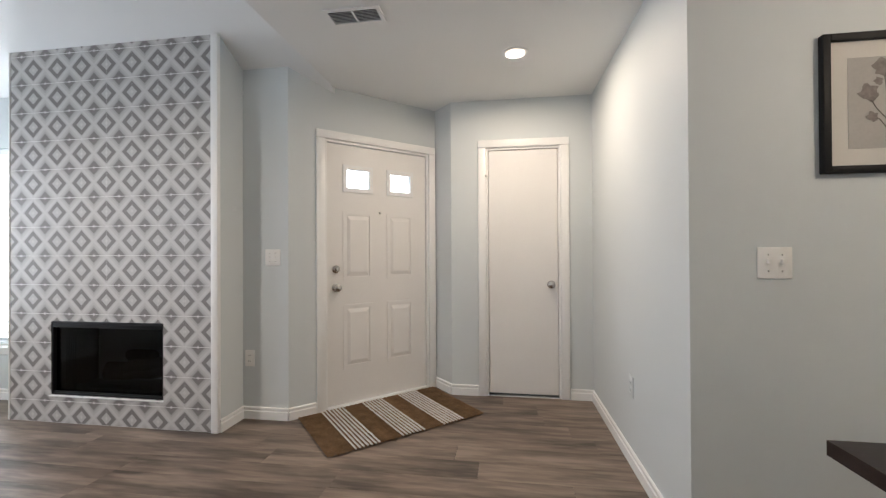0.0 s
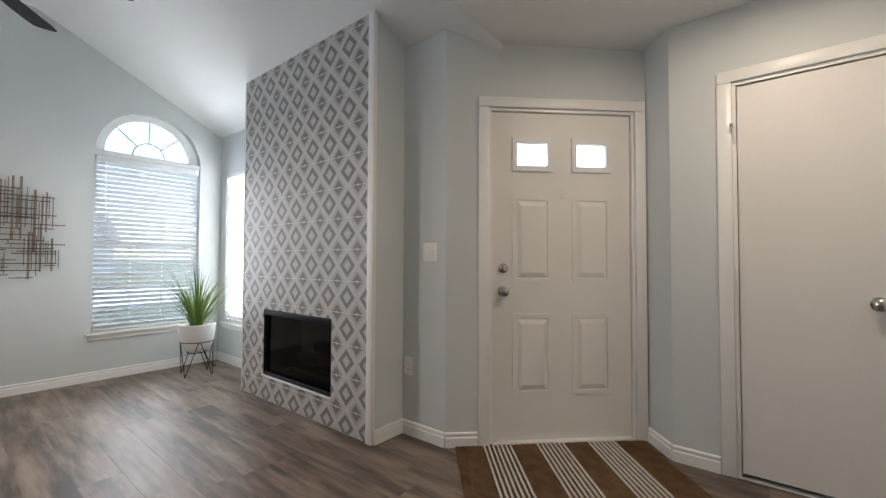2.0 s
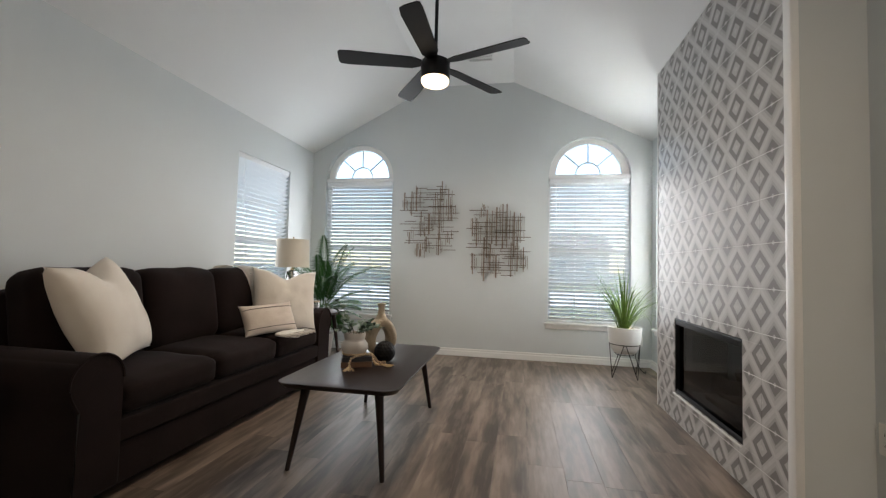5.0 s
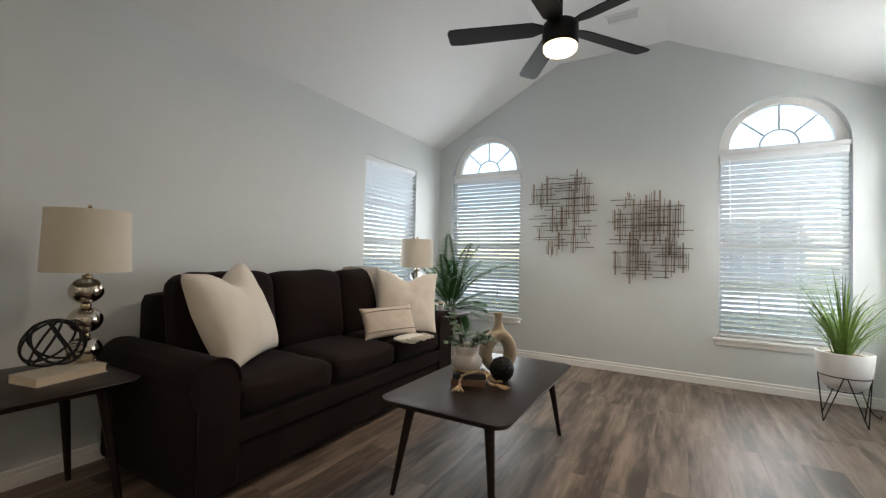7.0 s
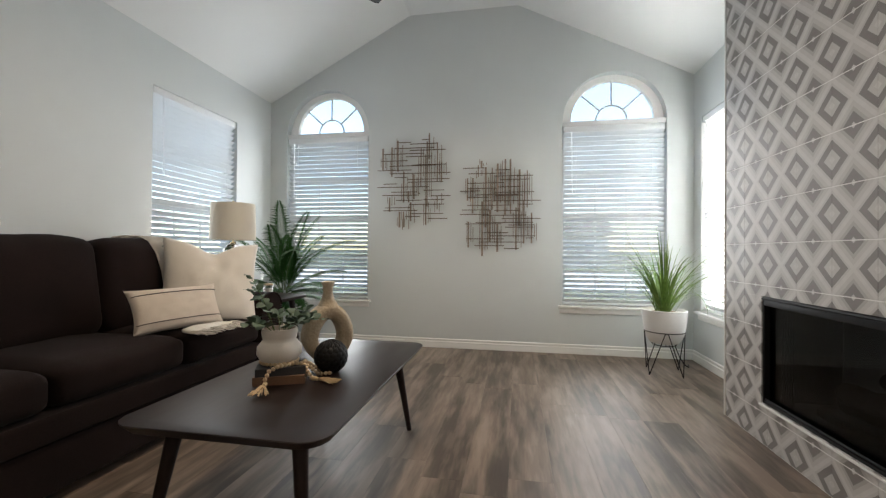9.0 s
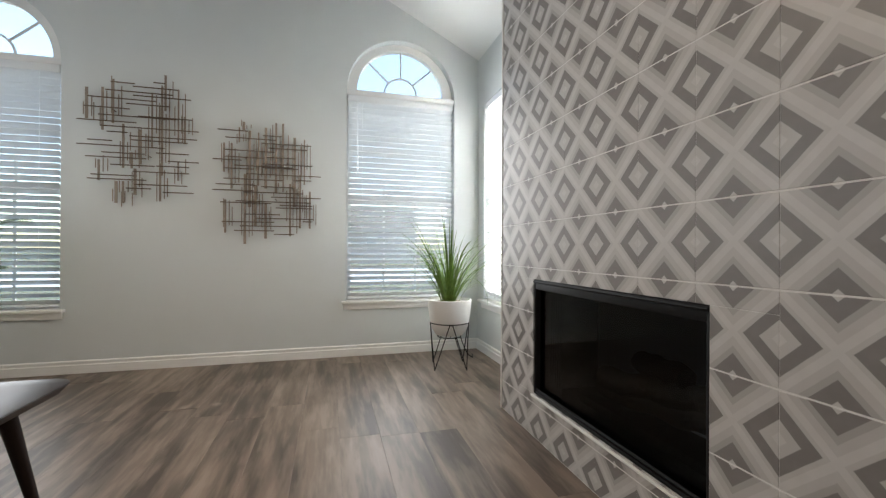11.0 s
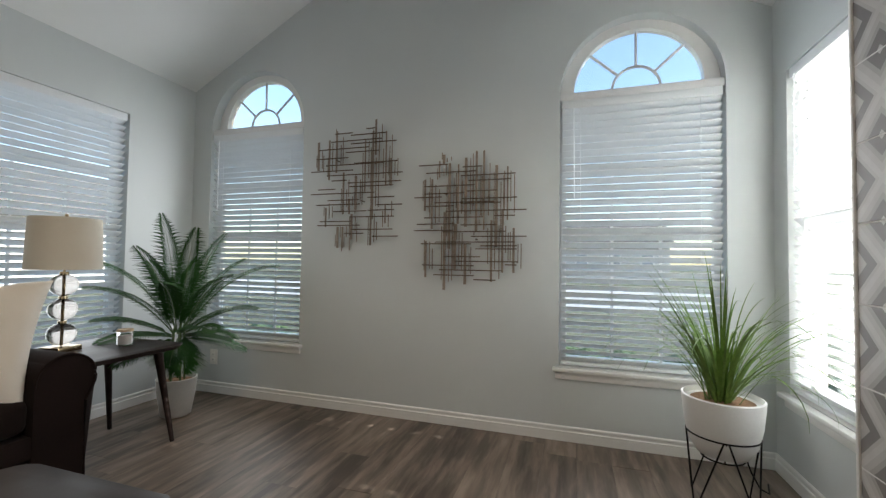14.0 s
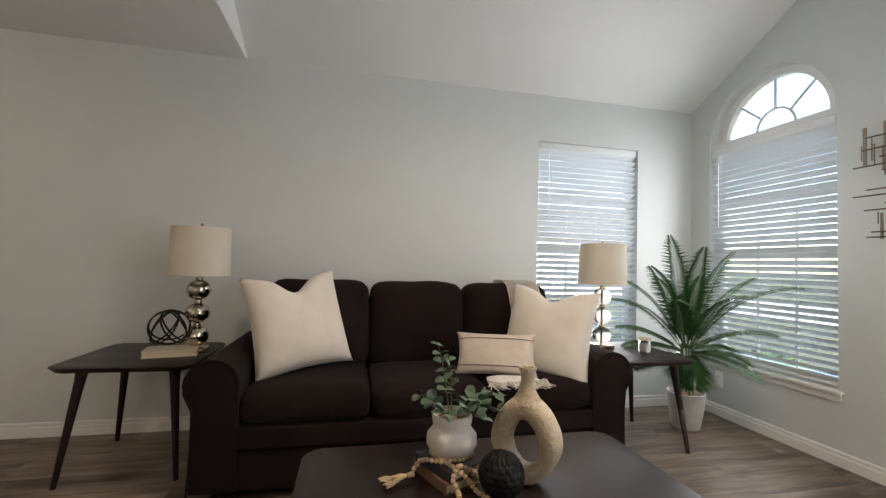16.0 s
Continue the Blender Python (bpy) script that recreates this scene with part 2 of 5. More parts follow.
def tile_material():
    """Encaustic pattern in each tile's own uv: large ringed diamonds on the side edges, small ones on the top and bottom edges."""
    m, nt, b = nodes_of("patterned_tile")
    uv = nt.nodes.new("ShaderNodeUVMap")
    sep = nt.nodes.new("ShaderNodeSeparateXYZ")
    nt.links.new(uv.outputs[0], sep.inputs[0])
    wob = math_node(nt, 'MULTIPLY', math_node(nt, 'SUBTRACT', noise_node(nt, 40, 2), 0.5), 0.012)
    au = math_node(nt, 'ABSOLUTE', math_node(nt, 'SUBTRACT', sep.outputs[0], 0.5))
    av = math_node(nt, 'ABSOLUTE', math_node(nt, 'SUBTRACT', sep.outputs[1], 0.5))
    big = math_node(nt, 'ADD', math_node(nt, 'ADD', math_node(nt, 'SUBTRACT', 0.5, au), av), wob)
    small = math_node(nt, 'ADD', math_node(nt, 'ADD', math_node(nt, 'SUBTRACT', 0.5, av), au), wob)
    light, pale, mid, dark = (0.57, 0.555, 0.545), (0.50, 0.485, 0.475), (0.40, 0.385, 0.375), (0.20, 0.187, 0.182)

    def step(v, edge):
        return ramp(nt, v, edge - 0.006, edge + 0.006)
    c = mix_node(nt, step(big, 0.45), pale, light)
    c = mix_node(nt, step(small, 0.44), pale, c)
    c = mix_node(nt, step(small, 0.33), mid, c)
    c = mix_node(nt, step(small, 0.245), dark, c)
    c = mix_node(nt, step(small, 0.05), light, c)
    c = mix_node(nt, step(big, 0.385), dark, c)
    c = mix_node(nt, step(big, 0.205), pale, c)
    c = mix_node(nt, step(big, 0.075), light, c)
    n = noise_node(nt, 30, 3)
    c2 = mix_node(nt, math_node(nt, 'MULTIPLY', ramp(nt, n, 0.35, 0.75), 0.14), c, (0.36, 0.34, 0.33))
    nt.links.new(c2, b.inputs["Base Color"])
    nt.links.new(math_node(nt, 'ADD', math_node(nt, 'MULTIPLY', n, 0.2), 0.30), b.inputs["Roughness"])
    bump_to(nt, b, n, 0.05, 0.001)
    return m


def rug_material(c1, c2, name):
    m = surface(name, c1, c2, 0.95, coarse=14, fine=160, bump=0.9, depth=0.006, fine_stretch=(1, 3, 1))
    return m


PLANK, TILE = plank_material(), tile_material()
RUG_JUTE = rug_material((0.17, 0.095, 0.045), (0.38, 0.235, 0.12), "rug_jute")
RUG_WHITE = rug_material((0.66, 0.62, 0.57), (0.88, 0.85, 0.80), "rug_white")

# ---------------------------------------------------------------- mesh helpers


def mesh_of(bm, material, smooth=None):
    me = bpy.data.meshes.new("mesh")
    bmesh.ops.recalc_face_normals(bm, faces=bm.faces)
    if bm.calc_volume(signed=True) < 0:
        bmesh.ops.reverse_faces(bm, faces=bm.faces)
    bm.to_mesh(me)
    bm.free()
    me.materials.append(material)
    if smooth:
        me.shade_smooth()
        me.set_sharp_from_angle(angle=radians(smooth))
    return me


def part(name, bm, material, parent=None, label="", smooth=40):
    ob = new(name, mesh_of(bm, material, smooth))
    ob.parent = parent
    if label:
        tagged(ob, label)
    return ob


def thing(name, x, y, z, label, category, turn=0, group="", kind=""):
    ob = new(name)
    ob.empty_display_size = 0.05
    ob.matrix_basis = pose(x, y, z, 0, 0, turn)
    return tagged(ob, label, category, group, kind)


def box(x0, y0, z0, x1, y1, z1, bevel=0.0, segments=2, bm=None):
    out = bm or bmesh.new()
    r = bmesh.ops.create_cube(out, size=1)
    vs = r["verts"]
    bmesh.ops.scale(out, vec=(abs(x1 - x0), abs(y1 - y0), abs(z1 - z0)), verts=vs)
    bmesh.ops.translate(out, vec=((x0 + x1) / 2, (y0 + y1) / 2, (z0 + z1) / 2), verts=vs)
    if bevel:
        es = list({e for v in vs for e in v.link_edges})
        bmesh.ops.bevel(out, geom=es, offset=bevel, segments=segments, affect='EDGES', profile=0.5)
    return out


def lathe(profile, n=32, bm=None, centre=(0, 0, 0)):
    """Turn (radius, height) pairs about z."""
    out = bm or bmesh.new()
    rings = []
    for r, z in profile:
        if r < 1e-5:
            rings.append([out.verts.new((centre[0], centre[1], centre[2] + z))])
        else:
            rings.append([out.verts.new((centre[0] + r * math.cos(2 * math.pi * k / n), centre[1] + r * math.sin(2 * math.pi * k / n), centre[2] + z)) for k in range(n)])
    for a, b in zip(rings, rings[1:]):
        for k in range(n):
            j = (k + 1) % n
            quad = [a[k % len(a)], a[j % len(a)], b[j % len(b)], b[k % len(b)]]
            seen = list(dict.fromkeys(quad))
            if len(seen) > 2:
                out.faces.new(seen)
    return out


def tube(points, radius, n=8, bm=None, closed=False, taper=None):
    """A round rod along points."""
    out = bm or bmesh.new()
    pts = [Vector(p) for p in points]
    rings = []
    for i, p in enumerate(pts):
        a = pts[i - 1] if (i or closed) else p
        c = pts[(i + 1) % len(pts)] if (i < len(pts) - 1 or closed) else p
        d = (c - a).normalized()
        side = d.cross(Vector((0, 0, 1)))
        if side.length < 1e-3:
            side = d.cross(Vector((1, 0, 0)))
        side.normalize()
        up = side.cross(d)
        r = radius if taper is None else radius + (taper - radius) * i / (len(pts) - 1)
        rings.append([out.verts.new(p + r * (math.cos(2 * math.pi * k / n) * side + math.sin(2 * math.pi * k / n) * up)) for k in range(n)])
    pairs = list(zip(rings, rings[1:]))
    if closed:
        pairs.append((rings[-1], rings[0]))
    for a, b in pairs:
        for k in range(n):
            out.faces.new((a[k], a[(k + 1) % n], b[(k + 1) % n], b[k]))
    if not closed:
        out.faces.new(rings[0])
        out.faces.new(rings[-1])
    return out


def prism(outline, holes, place, thickness):
    """A flat outline with holes, in (u, v), mapped by place(u, v, w) and given thickness along w."""
    out = bmesh.new()
    edges = []
    for loop in (outline, *holes):
        vs = [out.verts.new((u, v, 0)) for u, v in loop]
        edges += [out.edges.new((vs[k], vs[(k + 1) % len(vs)])) for k in range(len(vs))]
    bmesh.ops.triangle_fill(out, use_beauty=True, use_dissolve=False, edges=edges)
    r = bmesh.ops.extrude_face_region(out, geom=list(out.faces))
    bmesh.ops.translate(out, vec=(0, 0, thickness), verts=[v for v in r["geom"] if isinstance(v, bmesh.types.BMVert)])
    for v in out.verts:
        v.co = Vector(place(*v.co))
    return out


def arch_loop(a, b, bottom, spring, n=20, rise=None):
    c, r = (a + b) / 2, (b - a) / 2
    k = 1.0 if rise is None else rise / r
    return [(a, bottom), (b, bottom)] + [(c + r * math.cos(math.pi * i / n), spring + k * r * math.sin(math.pi * i / n)) for i in range(n + 1)]


def rect_loop(a, b, lo, hi):
    return [(a, lo), (b, lo), (b, hi), (a, hi)]


# ---------------------------------------------------------------- plan
XW = -4.70            # inner face of the window wall
YS, YR = -1.235, 2.79  # sofa wall and the wall behind the chimney breast
YF = 2.455            # tile face
TX0, TX1 = -3.415, -1.82
EAVE, TOP, FLAT = 2.445, 3.22, 2.43
YA, YB = 0.247, 1.282  # flat strip along the ridge
XR = -1.17            # where the vault ends
NOOK_Y, CLOSET_Y, HALL_X, PIC_Y = 2.712, 3.392, 0.785, 1.686
XE = 3.4              # end of the space behind the camera
D0, D1 = Vector((-1.42, NOOK_Y)), Vector((-0.5096, 3.5787))   # angled wall with the front door
R1 = Vector((-0.345, CLOSET_Y))
TH = 0.14


def wall(name, p, q, outline, holes=(), material=WALL_PAINT, thickness=TH, label="pale grey painted wall"):
    """A wall whose inner face runs from p to q with the room on its left-hand side reversed: thickness goes to the right of p->q."""
    d = (Vector(q) - Vector(p)).normalized()
    n = Vector((d.y, -d.x))
    bm = prism(outline, holes, lambda u, v, w: (p[0] + d.x * u + n.x * w, p[1] + d.y * u + n.y * w, v), thickness)
    return tagged(part(name, bm, material, None, "", None), label, "wall", "", "structure")


WIN_R, WIN_L = (1.69, 2.575), (-1.05, -0.165)
SILL_Z, SPRING = 0.435, 2.10
# window wall: room on +x; go from +y to -y so that the outside is on the right-hand side
def wy(y):
    return YR - y


gable = [(-TH, 0), (YR - YS + TH, 0), (YR - YS + TH, EAVE + 0.05), (wy(YA), TOP + 0.1), (wy(YB), TOP + 0.1), (-TH, EAVE + 0.05)]
wall("wall_window", (XW, YR), (XW, YS), gable,
     [arch_loop(wy(WIN_R[1]), wy(WIN_R[0]), SILL_Z, SPRING), arch_loop(wy(WIN_L[1]), wy(WIN_L[0]), SILL_Z, SPRING)],
     label="pale grey gable wall with two arched windows")
SW = (-4.18, -3.30)
wall("wall_sofa", (XW, YS), (XE, YS), rect_loop(0, XE - XW, 0, EAVE + 0.05), [rect_loop(SW[0] - XW, SW[1] - XW, SILL_Z, 2.08)],
     label="pale grey wall behind the sofa")
BW = (-4.555, -3.67)
wall("wall_right", (-1.7, YR), (XW, YR), rect_loop(0, -1.7 - XW, 0, EAVE + 0.12), [rect_loop(-1.7 - BW[1], -1.7 - BW[0], SILL_Z, 2.05)],
     label="pale grey wall beside the chimney breast")
wall("wall_nook", (D0.x, NOOK_Y), (-1.80, NOOK_Y), rect_loop(0, 0.38, 0, 2.75))
DL = (D1 - D0).length
DOOR_A, DOOR_W = 0.262, 0.92
wall("wall_entry", D1, D0, rect_loop(0, DL, 0, 2.85), [rect_loop(DL - DOOR_A - DOOR_W, DL - DOOR_A, 0.0005, 2.035)], label="pale grey angled wall around the front door")
wall("wall_return", R1, D1, rect_loop(0, (D1 - R1).length, 0, 2.6))
CL0, CL1 = -0.055, 0.54
wall("wall_closet", (HALL_X, CLOSET_Y), R1, rect_loop(0, HALL_X - R1.x, 0, 2.6), [rect_loop(HALL_X - CL1, HALL_X - CL0, 0.0005, 2.035)])
wall("wall_hall", (HALL_X, PIC_Y), (HALL_X, CLOSET_Y), rect_loop(0, CLOSET_Y - PIC_Y, 0, 2.6))
wall("wall_picture", (XE, PIC_Y), (HALL_X + TH, PIC_Y), rect_loop(0, XE - HALL_X - TH, 0, 2.6))
wall("wall_back", (XE, YS), (XE, PIC_Y), rect_loop(0, PIC_Y - YS, 0, 2.6))
tagged(part("subfloor", box(XW - TH, YS - TH, -0.12, XE + TH, 3.72, -0.008), SOOT_AND_GAP_SHADE, None, "", None), "concrete slab under the planks", "floor", "", "structure")

# ceilings
def slab(name, pts, up, label):
    bm = bmesh.new()
    lo = [bm.verts.new(p) for p in pts]
    hi = [bm.verts.new((p[0], p[1], p[2] + up)) for p in pts]
    bm.faces.new(lo), bm.faces.new(hi)
    for k in range(len(pts)):
        j = (k + 1) % len(pts)
        bm.faces.new((lo[k], lo[j], hi[j], hi[k]))
    return tagged(part(name, bm, CEILING_PAINT, None, "", None), label, "ceiling", "", "structure")


slab("ceiling_flat", [(XR, YS - TH, FLAT), (XE + TH, YS - TH, FLAT), (XE + TH, 4.0, FLAT), (XR, 4.0, FLAT)], 0.03, "white flat ceiling")
slab("ceiling_left", [(XW - TH, YS, EAVE), (XR, YS, EAVE), (XR, YA, TOP), (XW - TH, YA, TOP)], 0.12, "white sloping vaulted ceiling")
slab("ceiling_ridge", [(XW - TH, YA, TOP), (XR, YA, TOP), (XR, YB, TOP), (XW - TH, YB, TOP)], 0.12, "white flat ridge of the vaulted ceiling")
slab("ceiling_right", [(XW - TH, YB, TOP), (XR, YB, TOP), (XR, 3.1, EAVE + 0.02 - 0.31 * 0.5), (XW - TH, 3.1, EAVE + 0.02 - 0.31 * 0.5)], 0.12, "white sloping vaulted ceiling")
tagged(part("wall_riser", prism([(YS - TH, FLAT + 0.001), (3.2, FLAT + 0.001), (3.2, EAVE + 0.06), (YB, TOP + 0.1), (YA, TOP + 0.1), (YS - TH, EAVE + 0.06)], [],
       lambda u, v, w: (XR + 0.001 + w, u, v), 0.08), CEILING_PAINT, None, "", None), "white upright end of the vaulted ceiling", "wall", "", "structure")

# chimney breast with the firebox opening
FX0, FX1, FZ0, FZ1 = -3.07, -2.18, 0.195, 0.712
SLOPE = (TOP - (EAVE + 0.02)) / (YR - YB)
TILE_TOP = TOP - SLOPE * (YF - YB)
chimney = tagged(part("chimney_breast", prism([(TX0, 0), (TX1 + 0.05, 0), (TX1 + 0.05, TILE_TOP + 0.02), (TX0, TILE_TOP + 0.02)], [rect_loop(FX0, FX1, FZ0, FZ1)],
       lambda u, v, w: (u, YF + 0.012 + w, v), 0.30), WALL_PAINT, None, "", None), "tiled chimney breast with a fireplace opening", "chimney breast", "", "structure")

# ---------------------------------------------------------------- baseboards
def baseboard(p, q):
    """Skirting along p->q, with the room on the left of p->q."""
    p, q = Vector(p), Vector(q)
    d = (q - p).normalized()
    n = Vector((-d.y, d.x))
    profile = [(0, 0), (0.015, 0), (0.015, 0.056), (0.0085, 0.060), (0.0085, 0.070), (0.012, 0.073), (0.011, 0.081), (0.005, 0.086), (0, 0.086)]
    bm = bmesh.new()
    ends = [[bm.verts.new((e.x + n.x * w, e.y + n.y * w, v + 0.0005)) for w, v in profile] for e in (p, q)]
    for k in range(len(profile)):
        j = (k + 1) % len(profile)
        bm.faces.new((ends[0][k], ends[0][j], ends[1][j], ends[1][k]))
    bm.faces.new(ends[0]), bm.faces.new(ends[1])
    return tagged(part("baseboard", bm, TRIM_PAINT, None, "", 30), "white moulded baseboard", "baseboard", "", "structure")


dd = (D1 - D0).normalized()
E0 = D0 + dd * (DOOR_A - 0.068)
E1 = D0 + dd * (DOOR_A + DOOR_W + 0.068)
for a, b in (((XW, YR), (XW, YS)), ((XW, YS), (XE, YS)), ((TX0, YR), (XW, YR)), (D0, (TX1 + 0.05, NOOK_Y)), ((TX1 + 0.05, NOOK_Y), (TX1 + 0.05, YF + 0.008)),
             (E0, D0), (D1, E1), (R1, D1), ((CL0 - 0.068, CLOSET_Y), R1), ((HALL_X, CLOSET_Y), (CL1 + 0.068, CLOSET_Y)),
             ((HALL_X, PIC_Y - 0.016), (HALL_X, CLOSET_Y)), ((XE, PIC_Y), (HALL_X - 0.016, PIC_Y)), ((TX0, YF), (TX0, YR))):
    baseboard(a, b)

# white corner bead where the tile ends
tagged(part("trim", box(TX1 + 0.001, YF - 0.012, 0.0, TX1 + 0.052, YF + 0.02, TILE_TOP - 0.002, 0.004), TRIM_PAINT, None, "", 30), "white painted edge trim beside the tile", "trim", "", "structure")
tagged(part("trim", box(TX0 - 0.012, YF - 0.004, 0.0, TX0 - 0.001, YF + 0.02, TILE_TOP - 0.002, 0.002), TRIM_PAINT, None, "", 30), "white painted edge trim beside the tile", "trim", "", "structure")

# ---------------------------------------------------------------- windows; local x along the wall, y outwards


def sash_grid(parent, a, b, lo, hi, cols, rows, y):
    """Glazed panes between slim bars."""
    w, h = (b - a) / cols, (hi - lo) / rows
    for i in range(1, cols):
        part("muntin", box(a + w * i - 0.008, y - 0.008, lo, a + w * i + 0.008, y + 0.008, hi, 0.002, 1), VINYL, parent)
    for j in range(1, rows):
        part("muntin", box(a, y - 0.007, lo + h * j - 0.008, b, y + 0.007, lo + h * j + 0.008, 0.002, 1), VINYL, parent)
    g = part("pane", box(a + 0.001, y - 0.002, lo + 0.001, b - 0.001, y + 0.002, hi - 0.001), GLASS, parent, "clear glass", None)
    g.visible_shadow = False


def window(name, x, y, turn, width, head, arched):
    label = "white vinyl window with an arched fanlight" if arched else "white vinyl double-hung window with a grid"
    w = thing(name, x, y, SILL_Z, label, "window", turn, "", "structure")
    a, b, top = -width / 2, width / 2, head - SILL_Z
    y0, y1 = 0.085, 0.135
    if arched:
        part("transom", box(a + 0.001, 0.012, top - 0.035, b - 0.001, y1, top + 0.012, 0.004), VINYL, w, "white horizontal bar under the fanlight")
        loop, r = arch_loop(a + 0.001, b - 0.001, top + 0.012, top + 0.0121), 0.36
        hole = [(r * math.cos(math.pi * i / 24), top + 0.03 + r * math.sin(math.pi * i / 24)) for i in range(25)]
        part("arch_frame", prism(loop, [hole], lambda u, v, d: (u, 0.075 + d, v), 0.06), TRIM_PAINT, w, "cream painted arched frame")
        ring = lambda rad, n=24: [(rad * math.cos(math.pi * i / n), y0 + 0.02, top + 0.035 + rad * math.sin(math.pi * i / n)) for i in range(n + 1)]
        part("fan_bar", tube(ring(0.135), 0.0085, 6), VINYL, w)
        for deg in (42, 90, 138):
            c, s = math.cos(radians(deg)), math.sin(radians(deg))
            part("fan_bar", tube([(0.135 * c, y0 + 0.02, top + 0.035 + 0.135 * s), (r * c, y0 + 0.02, top + 0.035 + r * s)], 0.0085, 6), VINYL, w)
        g = part("pane", prism([(q[0] * 0.999, q[1]) for q in hole], [], lambda u, v, d: (u, y0 + 0.03 + d, v), 0.004), GLASS, w, "clear half-round glass", None)
        g.visible_shadow = False
    f = 0.04
    t2 = top - 0.036 if arched else top - 0.001
    for nm, q in (("jamb", (a + 0.001, 0.001, a + f, t2)), ("jamb", (b - f, 0.001, b - 0.001, t2)), ("head_rail", (a + f, t2 - f, b - f, t2)), ("bottom_rail", (a + f, 0.001, b - f, 0.05)),
                  ("meeting_rail", (a + f, t2 * 0.5 - 0.022, b - f, t2 * 0.5 + 0.022))):
        part(nm, box(q[0], y0, q[1], q[2], y1, q[3], 0.004), VINYL, w)
    sash_grid(w, a + f, b - f, 0.05, t2 * 0.5 - 0.022, 3, 2, y0 + 0.025)
    sash_grid(w, a + f, b - f, t2 * 0.5 + 0.022, t2 - f, 3, 2, y0 + 0.03)
    part("window_sill", box(a - 0.035, -0.045, -0.022, b + 0.035, -0.001, 0.001, 0.006, 2), TRIM_PAINT, w, "white painted sill")
    part("apron", box(a - 0.02, -0.018, -0.068, b + 0.02, -0.001, -0.0225, 0.005, 2), TRIM_PAINT, w, "white moulded apron")
    part("stool", box(a + 0.001, 0.0, -0.02, b - 0.001, 0.084, 0.002, 0.0), TRIM_PAINT, w, "", None)
    return w


def blind(x, y, z, turn, width, height, label, tilt=37.5, wand=True, slotted=False):
    """Slatted blind hung inside its opening; z is its top."""
    bl = thing("window_blind", x, y, z, label, "blind", turn, "white slatted blinds")
    a, b = -width / 2 + 0.012, width / 2 - 0.012
    part("headrail", box(a, 0.006, -0.052, b, 0.058, -0.001, 0.003), SLAT_WHITE, bl, "white valance")
    slots = [rect_loop(u - 0.015, u + 0.015, -0.006, 0.006) for u in (a + 0.11, b - 0.11)] if slotted else []
    slat = mesh_of(prism(rect_loop(a + 0.002, b - 0.002, -0.025, 0.025), slots, lambda u, v, w: (u, v, -0.0013 + w), 0.0026), SLAT_WHITE)
    n = round((height - 0.105) / 0.0435)
    pitch = (height - 0.105) / n
    rr = random.Random(len(label) + int(x * 10))
    for k in range(n + 1):
        ob = new("slat", slat)
        ob.parent = bl
        ob.matrix_basis = pose(0, 0.034, -0.068 - pitch * k, -tilt + rr.uniform(-1.5, 1.5), rr.uniform(-0.15, 0.15), 0)
    part("bottom_rail", box(a + 0.002, 0.010, -height + 0.004, b - 0.002, 0.058, -height + 0.022, 0.004), SLAT_WHITE, bl)
    for u in (a + 0.11, b - 0.11):
        for yy in (0.009, 0.059):
            part("ladder_cord", tube([(u, yy, -0.05), (u, yy, -height + 0.02)], 0.0009, 4), SLAT_WHITE, bl, "", None)
    if wand:
        part("tilt_wand", tube([(a + 0.07, -0.004, -0.05), (a + 0.075, -0.010, -0.62)], 0.003, 6), SLAT_WHITE, bl, "white tilt wand")
    return bl


for nm, (a, b) in (("window_1", WIN_L), ("window_2", WIN_R)):
    window(nm, XW, (a + b) / 2, 90, b - a, SPRING, True)
    blind(XW, (a + b) / 2, SPRING - 0.036, 90, b - a, SPRING - SILL_Z - 0.045, "white slatted blind lowered over an arched window")
window("window_3", (SW[0] + SW[1]) / 2, YS, 180, SW[1] - SW[0], 2.08, False)
blind((SW[0] + SW[1]) / 2, YS, 2.078, 180, SW[1] - SW[0], 2.08 - SILL_Z - 0.012, "white slatted blind over the window beside the sofa")
window("window_4", (BW[0] + BW[1]) / 2, YR, 0, BW[1] - BW[0], 2.05, False)
blind((BW[0] + BW[1]) / 2, YR, 2.048, 0, BW[1] - BW[0], 2.05 - SILL_Z - 0.012, "white slatted blind over the sunny side window", tilt=47.0, slotted=True)

# ---------------------------------------------------------------- doors; local x along the wall, y away from the room


def casing(parent, w, h):
    for q in ((-0.065, 0, 0.0, h), (w, 0, w + 0.065, h)):
        part("casing", box(q[0], -0.018, 0.001, q[2], -0.0005, h, 0.004), TRIM_PAINT, parent, "white door casing")
    part("casing", box(-0.065, -0.018, h + 0.0005, w + 0.065, -0.0005, h + 0.062, 0.004), TRIM_PAINT, parent, "white door casing")
    for q in ((0.0003, 0.018), (w - 0.018, w - 0.0003)):
        part("jamb", box(q[0], 0.0, 0.001, q[1], 0.13, h - 0.018, 0.001, 1), TRIM_PAINT, parent)
    part("jamb", box(0.0003, 0.0, h - 0.0178, w - 0.0003, 0.13, h - 0.0003, 0.001, 1), TRIM_PAINT, parent)


def turned(profile, x, z, y=0.0, n=24):
    """A lathe shape pointing into the room (towards -y)."""
    bm = lathe(profile, n)
    bmesh.ops.rotate(bm, cent=(0, 0, 0), matrix=Matrix.Rotation(radians(90), 3, 'X'), verts=bm.verts)
    bmesh.ops.translate(bm, vec=(x, y, z), verts=bm.verts)
    return bm


